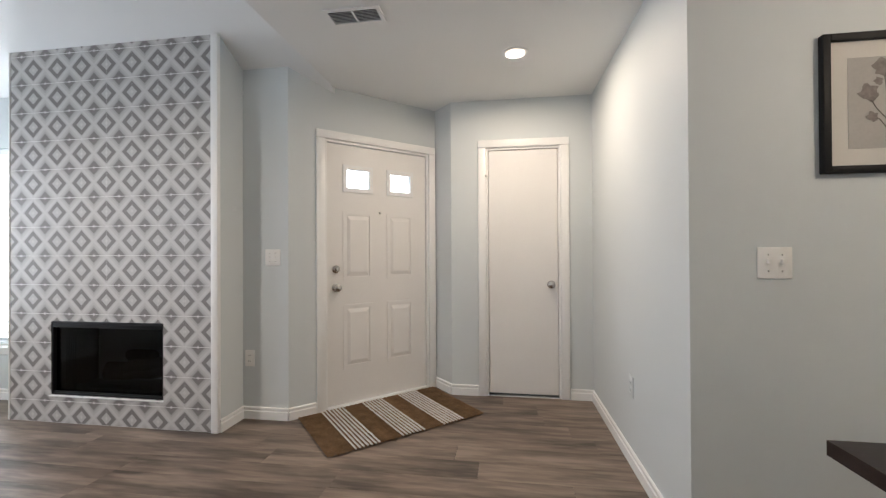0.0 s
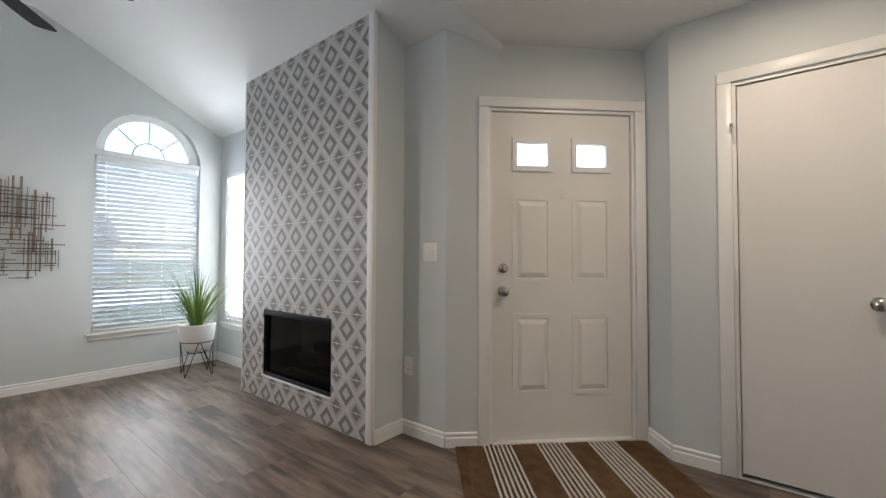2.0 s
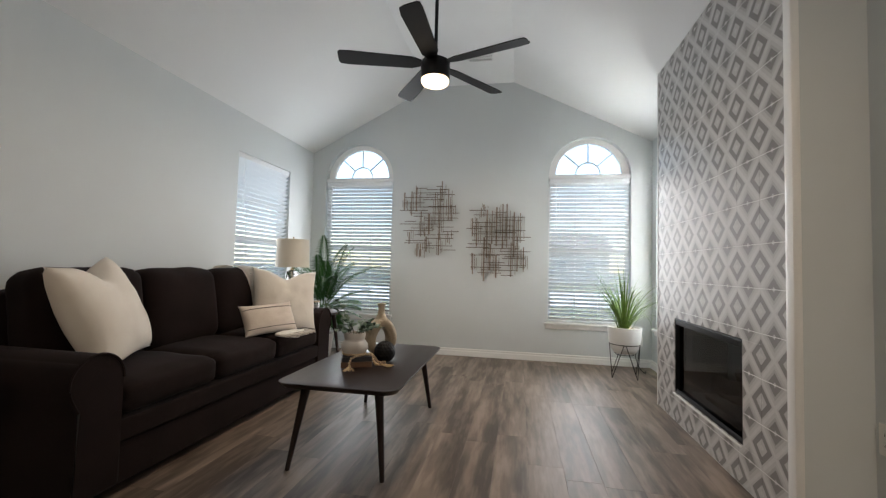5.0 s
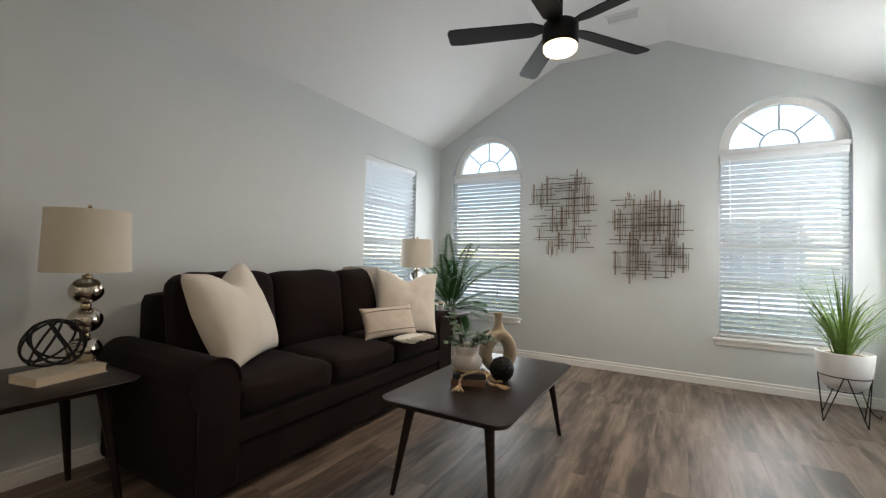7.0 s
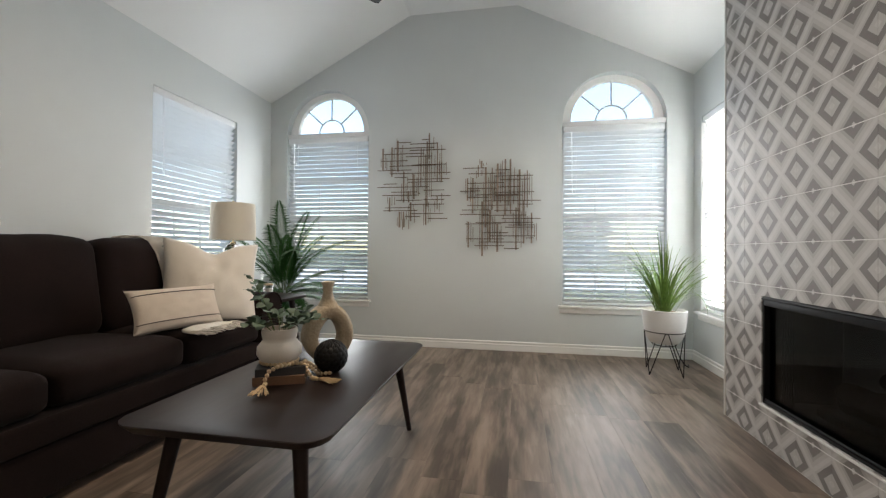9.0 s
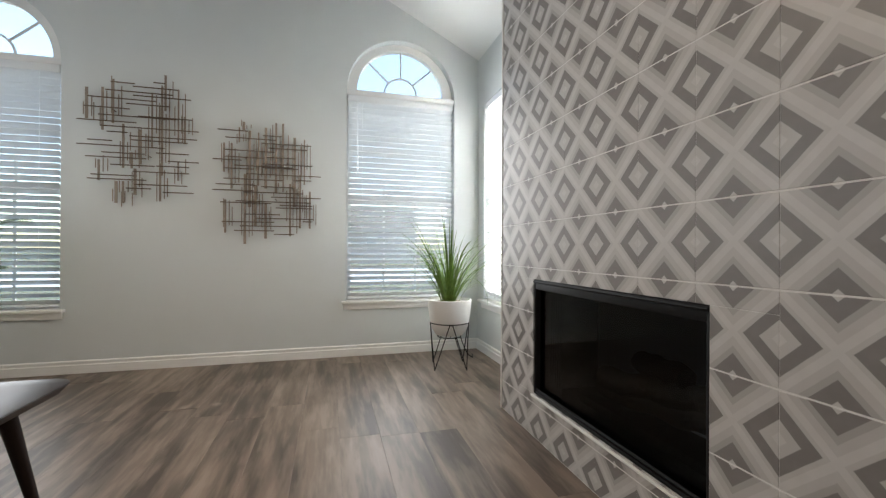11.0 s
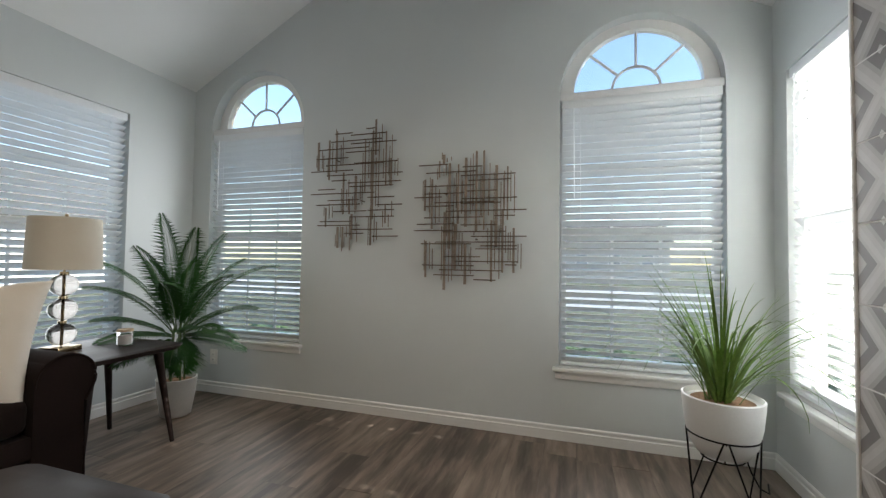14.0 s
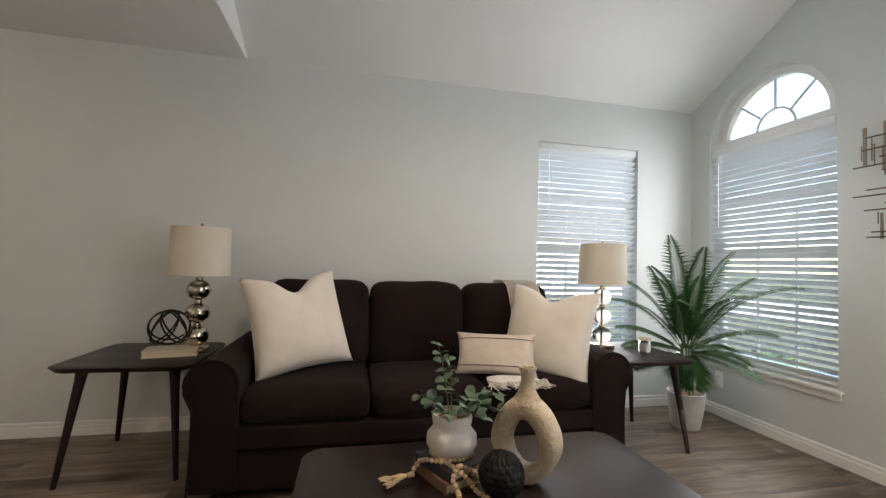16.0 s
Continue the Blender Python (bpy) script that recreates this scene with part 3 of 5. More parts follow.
KNOB = [(0, 0), (0.032, 0), (0.032, 0.006), (0.014, 0.012), (0.011, 0.030), (0.022, 0.036), (0.028, 0.046), (0.026, 0.058), (0.016, 0.066), (0, 0.068)]
BOLT = [(0, 0), (0.030, 0), (0.030, 0.008), (0.024, 0.014), (0.010, 0.016), (0.010, 0.02), (0, 0.02)]


def hinge(parent, x, z):
    part("hinge", lathe([(0, -0.045), (0.006, -0.045), (0.006, 0.045), (0, 0.045)], 10, None, (x, -0.004, z)), TRIM_PAINT, parent, "painted hinge")


turn_e = math.degrees(math.atan2(dd.y, dd.x))
o = D0 + dd * DOOR_A
door = thing("door_1", o.x, o.y, 0, "cream six-panel front door with two small lights, closed", "door", turn_e, "", "structure")
casing(door, DOOR_W, 2.035)
S0, S1, SH = 0.022, DOOR_W - 0.022, 2.011
cols = ((S0 + 0.125, S0 + 0.375), (S1 - 0.375, S1 - 0.125))
lites = [rect_loop(a + 0.024, b - 0.024, 1.680, 1.830) for a, b in cols]
slab_part = part("slab", prism(rect_loop(S0, S1, 0.022, SH), lites, lambda u, v, w: (u, 0.018 + w, v), 0.044), DOOR_PAINT, door, "", None)
for a, b in cols:
    for lo, hi in ((0.965, 1.50), (0.285, 0.78)):
        ring = prism(rect_loop(a, b, lo, hi), [rect_loop(a + 0.028, b - 0.028, lo + 0.028, hi - 0.028)], lambda u, v, w: (u, 0.0125 + w, v), 0.006)
        part("panel_moulding", ring, DOOR_PAINT, slab_part, "", None)
        bm = box(a + 0.034, 0.007, lo + 0.034, b - 0.034, 0.0175, hi - 0.034)
        for v in bm.verts:
            if v.co.y < 0.012:
                v.co.x += 0.022 if v.co.x < (a + b) / 2 else -0.022
                v.co.z += 0.03 if v.co.z < (lo + hi) / 2 else -0.03
        part("panel", bm, DOOR_PAINT, slab_part, "", None)
    part("light_frame", prism(rect_loop(a, b, 1.65, 1.86), [rect_loop(a + 0.030, b - 0.030, 1.684, 1.826)], lambda u, v, w: (u, 0.006 + w, v), 0.0115), VINYL, slab_part, "white plastic light frame")
    part("pane", box(a + 0.02, 0.036, 1.679, b - 0.02, 0.042, 1.831), GLASS, slab_part, "clear glass", None)
part("door_knob", turned(KNOB, 0.09, 0.915, 0.018), NICKEL, door, "satin nickel knob")
part("deadbolt", turned(BOLT, 0.09, 1.055, 0.018), NICKEL, door, "satin nickel deadbolt")
part("thumb_turn", box(0.084, -0.018, 1.037, 0.096, -0.002, 1.073, 0.003), NICKEL, door)
part("peephole", turned([(0, 0), (0.008, 0), (0.008, 0.004), (0, 0.004)], (S0 + S1) / 2, 1.50, 0.018, 12), NICKEL, door)
for z in (0.25, 1.02, 1.80):
    hinge(door, S1 + 0.008, z)
part("threshold", box(0.02, -0.012, 0.001, DOOR_W - 0.02, 0.12, 0.02, 0.004), TRIM_PAINT, door, "white threshold")

closet = thing("door_2", CL0, CLOSET_Y, 0, "plain cream closet door, closed", "door", 0, "", "structure")
casing(closet, CL1 - CL0, 2.035)
part("slab", box(0.0215, 0.012, 0.024, CL1 - CL0 - 0.0215, 0.047, 2.012, 0.002, 1), DOOR_PAINT, closet, "", None)
part("door_knob", turned(KNOB, CL1 - CL0 - 0.075, 0.915, 0.012), NICKEL, closet, "satin nickel knob")
for z in (0.30, 1.02, 1.76):
    hinge(closet, 0.012, z)
part("door_stop", tube([(0.0, -0.02, 1.80), (0.0, -0.05, 1.80)], 0.008, 8), NICKEL, closet, "hinge-pin door stop")
# black sheet standing in for the shade seen through the gap under the door
part("shade_backing", box(0.0, 0.131, 0, CL1 - CL0, 0.139, 2.035), SOOT_AND_GAP_SHADE, closet, "", None)

# ---------------------------------------------------------------- fireplace
fire = thing("fireplace", (FX0 + FX1) / 2, YF, FZ0, "black metal fireplace insert with glass and logs", "fireplace")
hw, fh = (FX1 - FX0) / 2, FZ1 - FZ0
bm = box(-hw - 0.0, 0.36, 0, hw, 0.37, fh)
for q in ((-hw + 0.001, 0.05, 0.001, -hw + 0.012, 0.36, fh - 0.001), (hw - 0.012, 0.05, 0.001, hw - 0.001, 0.36, fh - 0.001), (-hw + 0.012, 0.05, 0.001, hw - 0.012, 0.36, 0.012), (-hw + 0.012, 0.05, fh - 0.012, hw - 0.012, 0.36, fh - 0.001)):
    box(*q, bm=bm)
part("firebox", bm, SOOT_AND_GAP_SHADE, fire, "sooty black firebox", None)
for q in ((-hw + 0.001, 0.001, -hw + 0.012, fh - 0.001), (hw - 0.012, 0.001, hw - 0.001, fh - 0.001), (-hw + 0.012, 0.001, hw - 0.012, 0.014), (-hw + 0.012, fh - 0.045, hw - 0.012, fh - 0.001)):
    part("frame", box(q[0], 0.004, q[1], q[2], 0.05, q[3], 0.002), BLACK_METAL, fire)
part("door_track", tube([(-hw + 0.013, 0.012, 0.021), (hw - 0.013, 0.012, 0.021)], 0.005, 6), BLACK_METAL, fire, "black sliding track")
part("top_lip", tube([(-hw + 0.004, 0.004, fh - 0.012), (hw - 0.004, 0.004, fh - 0.012)], 0.007, 8), BLACK_METAL, fire, "rounded black top lip")
part("glass_door", box(-hw + 0.012, 0.030, 0.014, hw - 0.012, 0.035, fh - 0.045), FIRE_GLASS, fire, "smoked glass", None)
for k in range(5):
    part("mesh_curtain", tube([(-hw + 0.06 + 0.018 * k, 0.06, 0.02), (-hw + 0.062 + 0.018 * k, 0.064, fh - 0.05)], 0.006, 6), BLACK_METAL, fire)
for k, (p, q, r) in enumerate((((-0.20, 0.20, 0.10), (0.26, 0.24, 0.12), 0.05), ((-0.14, 0.15, 0.15), (0.30, 0.20, 0.20), 0.045), ((-0.05, 0.24, 0.23), (0.22, 0.17, 0.26), 0.04))):
    pts = [Vector(p).lerp(Vector(q), i / 8) + Vector((0, 0, 0.008 * math.sin(i * 1.9 + k))) for i in range(9)]
    part("log", tube(pts, r, 10, taper=r * 0.85), LOG, fire, "charred ceramic log")
part("grate", box(-0.28, 0.13, 0.012, 0.32, 0.28, 0.045, 0.004), BLACK_METAL, fire)
tagged(part("trim", box(FX0 - 0.005, YF - 0.012, FZ0 - 0.010, FX1 + 0.005, YF - 0.001, FZ0 - 0.0005, 0.003), TRIM_PAINT, None, "", 30), "white caulked strip under the firebox", "trim", "", "structure")

# ---------------------------------------------------------------- electrical plates, vents, lights


def wall_plate(name, x, y, z, turn, toggles, label, cover=None):
    w = thing(name, x, y, z, label, "wall plate", turn)
    hw_, hh = (0.036, 0.058) if toggles < 2 else (0.058, 0.058)
    part("plate", box(-hw_, -0.007, -hh, hw_, -0.0005, hh, 0.003), cover or PLASTIC, w)
    if toggles:
        for u in ((0,) if toggles == 1 else (-0.023, 0.023)):
            bm = box(u - 0.005, -0.017, -0.004, u + 0.005, -0.0065, 0.014, 0.002)
            part("toggle", bm, PLASTIC, w)
            for v in (-0.03, 0.03):
                part("screw", turned([(0, 0), (0.003, 0), (0.003, 0.0012), (0, 0.0012)], u, v, -0.007, 8), NICKEL, w)
    else:
        for v in (-0.02, 0.02):
            part("socket", box(-0.014, -0.009, v - 0.014, 0.014, -0.0065, v + 0.014, 0.003), cover or PLASTIC, w)
            for u in (-0.006, 0.006):
                part("slot", box(u - 0.001, -0.0095, v - 0.004, u + 0.001, -0.0089, v + 0.005), BLACK_METAL, w, "", None)
    return w


wall_plate("light_switch", -1.536, NOOK_Y, 1.15, 0, 2, "ivory double light switch near the front door")
wall_plate("wall_outlet", -1.715, NOOK_Y, 0.43, 0, 0, "ivory wall outlet in the entry nook")
wall_plate("light_switch", 1.075, PIC_Y, 1.137, 0, 2, "ivory double light switch below a picture")
wall_plate("wall_outlet", HALL_X, 2.41, 0.435, -90, 0, "painted-over wall outlet on the hall wall", WALL_PAINT)
wall_plate("wall_outlet", XW, -0.955, 0.28, 90, 0, "white wall outlet under the window")
wall_plate("wall_outlet", XW, 2.66, 0.28, 90, 0, "white wall outlet behind the grass plant")


def vent(x, y, z, lx, ly, label):
    v = thing("ceiling_vent", x, y, z, label, "vent")
    part("frame", prism(rect_loop(-lx / 2, lx / 2, -ly / 2, ly / 2), [rect_loop(-lx / 2 + 0.02, -0.004, -ly / 2 + 0.02, ly / 2 - 0.02), rect_loop(0.004, lx / 2 - 0.02, -ly / 2 + 0.02, ly / 2 - 0.02)],
                        lambda a, b, w: (a, b, -0.010 + w), 0.009), VINYL, v, "", None)
    # flat black sheet in place of the duct's shade behind the louvres
    part("shade_backing", box(-lx / 2 + 0.018, -ly / 2 + 0.018, -0.0012, lx / 2 - 0.018, ly / 2 - 0.018, -0.0004), BLACK_METAL, v, "", None)
    slat = mesh_of(box(-lx / 2 + 0.02, -0.006, -0.0006, lx / 2 - 0.02, 0.006, 0.0006), VINYL)
    n = int((ly - 0.04) / 0.0125)
    for k in range(n):
        ob = new("slat", slat)
        ob.parent = v
        ob.matrix_basis = pose(0, -ly / 2 + 0.026 + 0.0125 * k, -0.0065, 42, 0, 0)


vent(-0.678, 2.06, FLAT, 0.30, 0.15, "white louvred vent in the entry ceiling")
vent(-4.08, 0.94, TOP, 0.15, 0.28, "white louvred vent in the vaulted ceiling")

can = thing("recessed_light", 0.167, 2.603, FLAT, "lit warm recessed ceiling light", "ceiling light")
part("trim_ring", lathe([(0.056, -0.001), (0.078, -0.001), (0.077, -0.007), (0.060, -0.009), (0.055, -0.004)], 32), VINYL, can)
part("diffuser", lathe([(0, -0.003), (0.054, -0.003), (0.054, -0.0012), (0, -0.0012)], 32), LAMP_GLOW, can, "glowing warm diffuser")

fan = thing("ceiling_fan", -2.65, 0.775, TOP - 0.035, "matt black five-blade ceiling fan with a lit lamp", "ceiling fan")
part("canopy", lathe([(0, 0.0345), (0.07, 0.0345), (0.072, 0.005), (0.05, -0.02), (0.016, -0.025), (0, -0.025)], 28), BLACK_METAL, fan)
part("downrod", lathe([(0, -0.023), (0.0125, -0.023), (0.0125, -0.70), (0, -0.70)], 16), BLACK_METAL, fan)
part("motor_housing", lathe([(0, -0.69), (0.02, -0.69), (0.03, -0.715), (0.095, -0.725), (0.102, -0.735), (0.102, -0.845), (0.098, -0.852), (0, -0.852)], 36), BLACK_METAL, fan)
part("lamp_lens", lathe([(0.096, -0.8525), (0.096, -0.872), (0.088, -0.885), (0.05, -0.892), (0, -0.893)], 36), LAMP_GLOW, fan, "glowing warm lens")
for k in range(5):
    outline = [(0.10, -0.030), (0.16, -0.055), (0.60, -0.066), (0.655, -0.058), (0.665, -0.035), (0.665, 0.045), (0.650, 0.062), (0.60, 0.066), (0.16, 0.055), (0.10, 0.030)]
    ang, tip = radians(72 * k - 1), radians(12)
    def place(u, v, w, ang=ang, tip=tip):
        z = v * math.sin(tip) + w
        vv = v * math.cos(tip)
        return (u * math.cos(ang) - vv * math.sin(ang), u * math.sin(ang) + vv * math.cos(ang), -0.745 + z)
    part("blade", prism(outline, [], place, 0.007), BLACK_METAL, fan, "matt black blade", None)

# ---------------------------------------------------------------- soft furniture


def cushion(hx, hy, hz, r, bulge=(0, 0, 0), cuts=12, crease=0.0, seed=0.0):
    """A rounded block whose faces swell by bulge, with slight creases."""
    bm = bmesh.new()
    bmesh.ops.create_cube(bm, size=2)
    bmesh.ops.subdivide_edges(bm, edges=bm.edges[:], cuts=cuts, use_grid_fill=True)
    h = (hx, hy, hz)
    for v in bm.verts:
        a = [v.co[k] for k in range(3)]
        p = Vector([a[k] * h[k] for k in range(3)])
        q = Vector([max(-(h[k] - r), min(h[k] - r, p[k])) for k in range(3)])
        d = p - q
        if d.length > 1e-9:
            p = q + d.normalized() * r
        for k in range(3):
            i, j = [m for m in range(3) if m != k]
            p[k] += bulge[k] * a[k] * (1 - a[i] ** 2) * (1 - a[j] ** 2)
        if crease:
            p += Vector((0, 0, 1)) * crease * noise.noise(Vector((p.x * 7 + seed, p.y * 7, p.z * 7))) + Vector((1, 1, 0)) * crease * 0.6 * noise.noise(Vector((p.y * 9, p.z * 9 + seed, p.x * 9)))
        v.co = p
    return bm


def moved(bm, m):
    bmesh.ops.transform(bm, matrix=m, verts=bm.verts)
    return bm


SOFA_X, SOFA_Y = -2.325, -0.745
sofa = thing("sofa", SOFA_X, SOFA_Y, 0, "dark espresso velvet three-seat sofa with rolled arms", "sofa")
part("base", cushion(0.90, 0.41, 0.095, 0.02), SOFA_CLOTH, sofa).matrix_basis = pose(0, 0.005, 0.135)
part("front_rail", cushion(0.89, 0.425, 0.053, 0.02), SOFA_CLOTH, sofa).matrix_basis = pose(0, 0.01, 0.283)
for sx in (-1, 1):
    for sy in (-0.34, 0.34):
        part("foot", lathe([(0, 0), (0.022, 0), (0.03, 0.05), (0, 0.05)], 14, None, (sx * 0.98, sy, 0)), DARK_WOOD, sofa, "dark wooden foot")
    prof = [(0, 0.05), (0, 0.52)] + [(0.112 - 0.112 * math.cos(radians(a)), 0.525 + 0.112 * math.sin(radians(a))) for a in range(12, 216, 12)] + [(0.185, 0.42), (0.19, 0.05)]
    bm = prism([(u, v) for u, v in prof], [], lambda u, v, w, sx=sx: (sx * (0.885 + u), -0.42 + w, v), 0.85)
    es = [e for e in bm.edges if all(abs(f.normal.y) > 0.9 for f in e.link_faces) is False and len({round(v.co.y, 3) for v in e.verts}) == 1 and len([f for f in e.link_faces if abs(f.normal.y) > 0.9]) == 1]
    bmesh.ops.bevel(bm, geom=es, offset=0.022, segments=3, affect='EDGES', profile=0.5)
    arm = part("arm", bm, SOFA_CLOTH, sofa, "", 60)
    fr = [(sx * (0.885 + u), 0.432, v) for u, v in prof[1:]]
    part("piping", tube(fr, 0.006, 6), SOFA_CLOTH, arm)
part("back_frame", cushion(0.93, 0.095, 0.40, 0.06), SOFA_CLOTH, sofa).matrix_basis = pose(0, -0.345, 0.47)
for k in range(3):
    x = (1 - k) * 0.592
    part("seat_cushion", cushion(0.294, 0.345, 0.078, 0.05, (0.0, 0.012, 0.022), 12, 0.006, k * 3.1), SOFA_CLOTH, sofa).matrix_basis = pose(x, 0.085, 0.413)
    part("back_cushion", cushion(0.294, 0.115, 0.255, 0.075, (0.0, 0.035, 0.012), 12, 0.010, 7 + k * 2.3), SOFA_CLOTH, sofa).matrix_basis = pose(x, -0.175, 0.715, 9, 0, 0)


def pillow(w, h, thick, dent, seed, piping=0.0):
    """A square cushion with pulled-out corners and a chopped top edge."""
    bm = bmesh.new()
    n = 26
    sheets = []
    for side in (1, -1):
        grid = []
        for j in range(n + 1):
            row = []
            for i in range(n + 1):
                u, v = 2 * i / n - 1, 2 * j / n - 1
                x = u * (1 - 0.085 * (1 - v * v) * abs(u) ** 3)
                y = v * (1 - 0.085 * (1 - u * u) * abs(v) ** 3)
                y -= dent * math.exp(-(u / 0.36) ** 2) * max(0.0, (v + 0.2) / 1.2) ** 2
                t = ((1 - u * u) * (1 - v * v)) ** 0.42
                t *= 1 - 0.35 * math.exp(-(u / 0.25) ** 2) * max(0.0, v) * (dent > 0.05)
                wr = 0.085 * noise.noise(Vector((u * 2.2 + seed, v * 2.2, side))) + 0.045 * noise.noise(Vector((u * 5 + seed, v * 4, side * 2)))
                z = side * thick * (t + wr * t)
                row.append(bm.verts.new((x * w / 2, y * h / 2, z / 2)))
            grid.append(row)
        sheets.append(grid)
        for j in range(n):
            for i in range(n):
                bm.faces.new((grid[j][i], grid[j][i + 1], grid[j + 1][i + 1], grid[j + 1][i]))
    bmesh.ops.remove_doubles(bm, verts=bm.verts, dist=0.0004)
    return bm


def frame_matrix(centre, right, up):
    x = Vector(right).normalized()
    z = x.cross(Vector(up)).normalized()
    y = z.cross(x)
    m = Matrix((x, y, z)).transposed().to_4x4()
    return Matrix.Translation(centre) @ m


def pillow_thing(centre, right, up, w, h, thick, dent, seed, cloth, label):
    ob = part("throw_pillow", pillow(w, h, thick, dent, seed), cloth, None, "", 80)
    ob.matrix_basis = frame_matrix(centre, right, up)
    return tagged(ob, label, "pillow", "pillows on the sofa")


pillow_thing((-1.636, -0.672, 0.762), (-0.89, -0.44, 0.10), (0.16, -0.36, 0.92), 0.52, 0.55, 0.25, 0.36, 1.0, CREAM_CLOTH, "large cream linen pillow with a chopped top on the sofa")
pillow_thing((-3.058, -0.555, 0.714), (-0.72, 0.68, -0.07), (-0.24, -0.16, 0.95), 0.53, 0.54, 0.22, 0.25, 5.0, CREAM_CLOTH, "large cream linen pillow leaning on the sofa arm")
LUMBAR = frame_matrix((-2.70, -0.455, 0.612), (-0.93, 0.36, 0.02), (-0.06, -0.42, 0.90))
lumbar = thing("lumbar_pillow", 0, 0, 0, "oatmeal lumbar pillow with thin dark stripes", "pillow", 0, "pillows on the sofa")
lumbar.matrix_basis = LUMBAR
LW, LH, LT = 0.44, 0.235, 0.13
part("cover", pillow(LW, LH, LT, 0.0, 9.0), OAT_CLOTH, lumbar, "", 80)
for v0 in (-0.62, 0.62):
    pts = []
    for i in range(25):
        u = -0.97 + 1.94 * i / 24
        t = ((1 - u * u) * (1 - v0 * v0)) ** 0.42
        pts.append((u * LW / 2 * (1 - 0.085 * (1 - v0 * v0) * abs(u) ** 3), v0 * LH / 2, LT / 2 * t * 1.03 + 0.001))
    part("stripe", tube(pts, 0.0022, 5), STRIPE_CLOTH, lumbar, "dark stitched stripe")

rf = random.Random(11)
throw = thing("throw_blanket", -3.02, -0.92, 0.0, "cream fringed throw draped on the sofa back", "blanket")
bm = bmesh.new()
path = [(-0.285, 0.72), (-0.28, 0.86), (-0.25, 0.95), (-0.19, 0.993), (-0.10, 1.0), (0.0, 0.993), (0.065, 0.965), (0.115, 0.90), (0.155, 0.80), (0.18, 0.66)]
rows_ = []
for yy, zz in path:
    rows_.append([bm.verts.new((-0.11 + 0.22 * i / 10 + 0.01 * noise.noise(Vector((zz * 5, i * 0.3, 0))), yy + 0.012 * noise.noise(Vector((i * 0.6, zz * 4, 2))), zz + 0.006 * noise.noise(Vector((i * 0.9, yy * 9, 4))))) for i in range(11)])
for a, b in zip(rows_, rows_[1:]):
    for i in range(10):
        bm.faces.new((a[i], a[i + 1], b[i + 1], b[i]))
r = bmesh.ops.solidify(bm, geom=bm.faces[:], thickness=0.010)
part("cloth", bm, CREAM_CLOTH, throw, "", 80)

fringe = thing("throw_fringe", -2.74, -0.27, 0.50, "knotted white wool fringe lying on the seat", "blanket")
part("knot_strip", moved(cushion(0.13, 0.05, 0.012, 0.010, (0, 0, 0.008), 8, 0.012, 3.0), pose(0, -0.03, 0.008)), WOOL_WHITE, fringe)
for k in range(80):
    x = rf.uniform(-0.17, 0.14)
    pts, q = [], Vector((x, rf.uniform(-0.05, 0.01), rf.uniform(0.006, 0.02)))
    d = Vector((rf.uniform(-0.6, 0.5), 1, 0)).normalized()
    for i in range(6):
        pts.append(q.copy())
        q = q + d * 0.021 + Vector((rf.uniform(-0.006, 0.006), 0, 0))
        q.z = max(0.004, q.z + rf.uniform(-0.006, 0.004))
    part("strand", tube(pts, 0.0034, 5, taper=0.002), WOOL_WHITE, fringe)

# ---------------------------------------------------------------- tables


def chamfered(hx, hy, c):
    pts = []
    for cx, cy, a0 in ((hx - c, hy - c, 0), (-hx + c, hy - c, 90), (-hx + c, -hy + c, 180), (hx - c, -hy + c, 270)):
        for k in range(4):
            a = radians(a0 + 90 * (0.12 + 0.76 * k / 3))
            pts.append((cx + c * 1.02 * math.cos(a), cy + c * 1.02 * math.sin(a)))
    return pts


def splayed_table(name, x, y, z, hx, hy, leg_top, leg_tip, thick, label, category, group="", turn=0):
    t = thing(name, x, y, 0, label, category, turn, group)
    bm = prism(chamfered(hx, hy, 0.075), [], lambda u, v, w: (u, v, z - thick + w), thick)
    for v in bm.verts:
        if v.co.z < z - thick * 0.5:
            v.co.x *= 1 - 0.018 / hx
            v.co.y *= 1 - 0.018 / hy
    es = [e for e in bm.edges if all(v.co.z > z - 0.001 for v in e.verts) and len(e.link_faces) == 2 and abs(e.link_faces[0].normal.z - e.link_faces[1].normal.z) > 0.5]
    bmesh.ops.bevel(bm, geom=es, offset=0.004, segments=2, affect='EDGES', profile=0.5)
    part("tabletop", bm, DARK_WOOD, t, "", 35)
    for sx in (-1, 1):
        for sy in (-1, 1):
            a = Vector((sx * leg_top[0], sy * leg_top[1], z - thick))
            b = Vector((sx * leg_tip[0], sy * leg_tip[1], 0.0))
            pts = [a.lerp(b, s) for s in (0, 0.12, 0.5, 1)]
            part("leg", tube(pts, 0.027, 14, taper=0.012), DARK_WOOD, t, "tapered dark leg")
    part("apron", prism(rect_loop(-leg_top[0], leg_top[0], -leg_top[1], leg_top[1]), [rect_loop(-leg_top[0] + 0.02, leg_top[0] - 0.02, -leg_top[1] + 0.02, leg_top[1] - 0.02)],
                        lambda u, v, w: (u, v, z - thick - 0.022 + w), 0.022), DARK_WOOD, t, "", None)
    return t


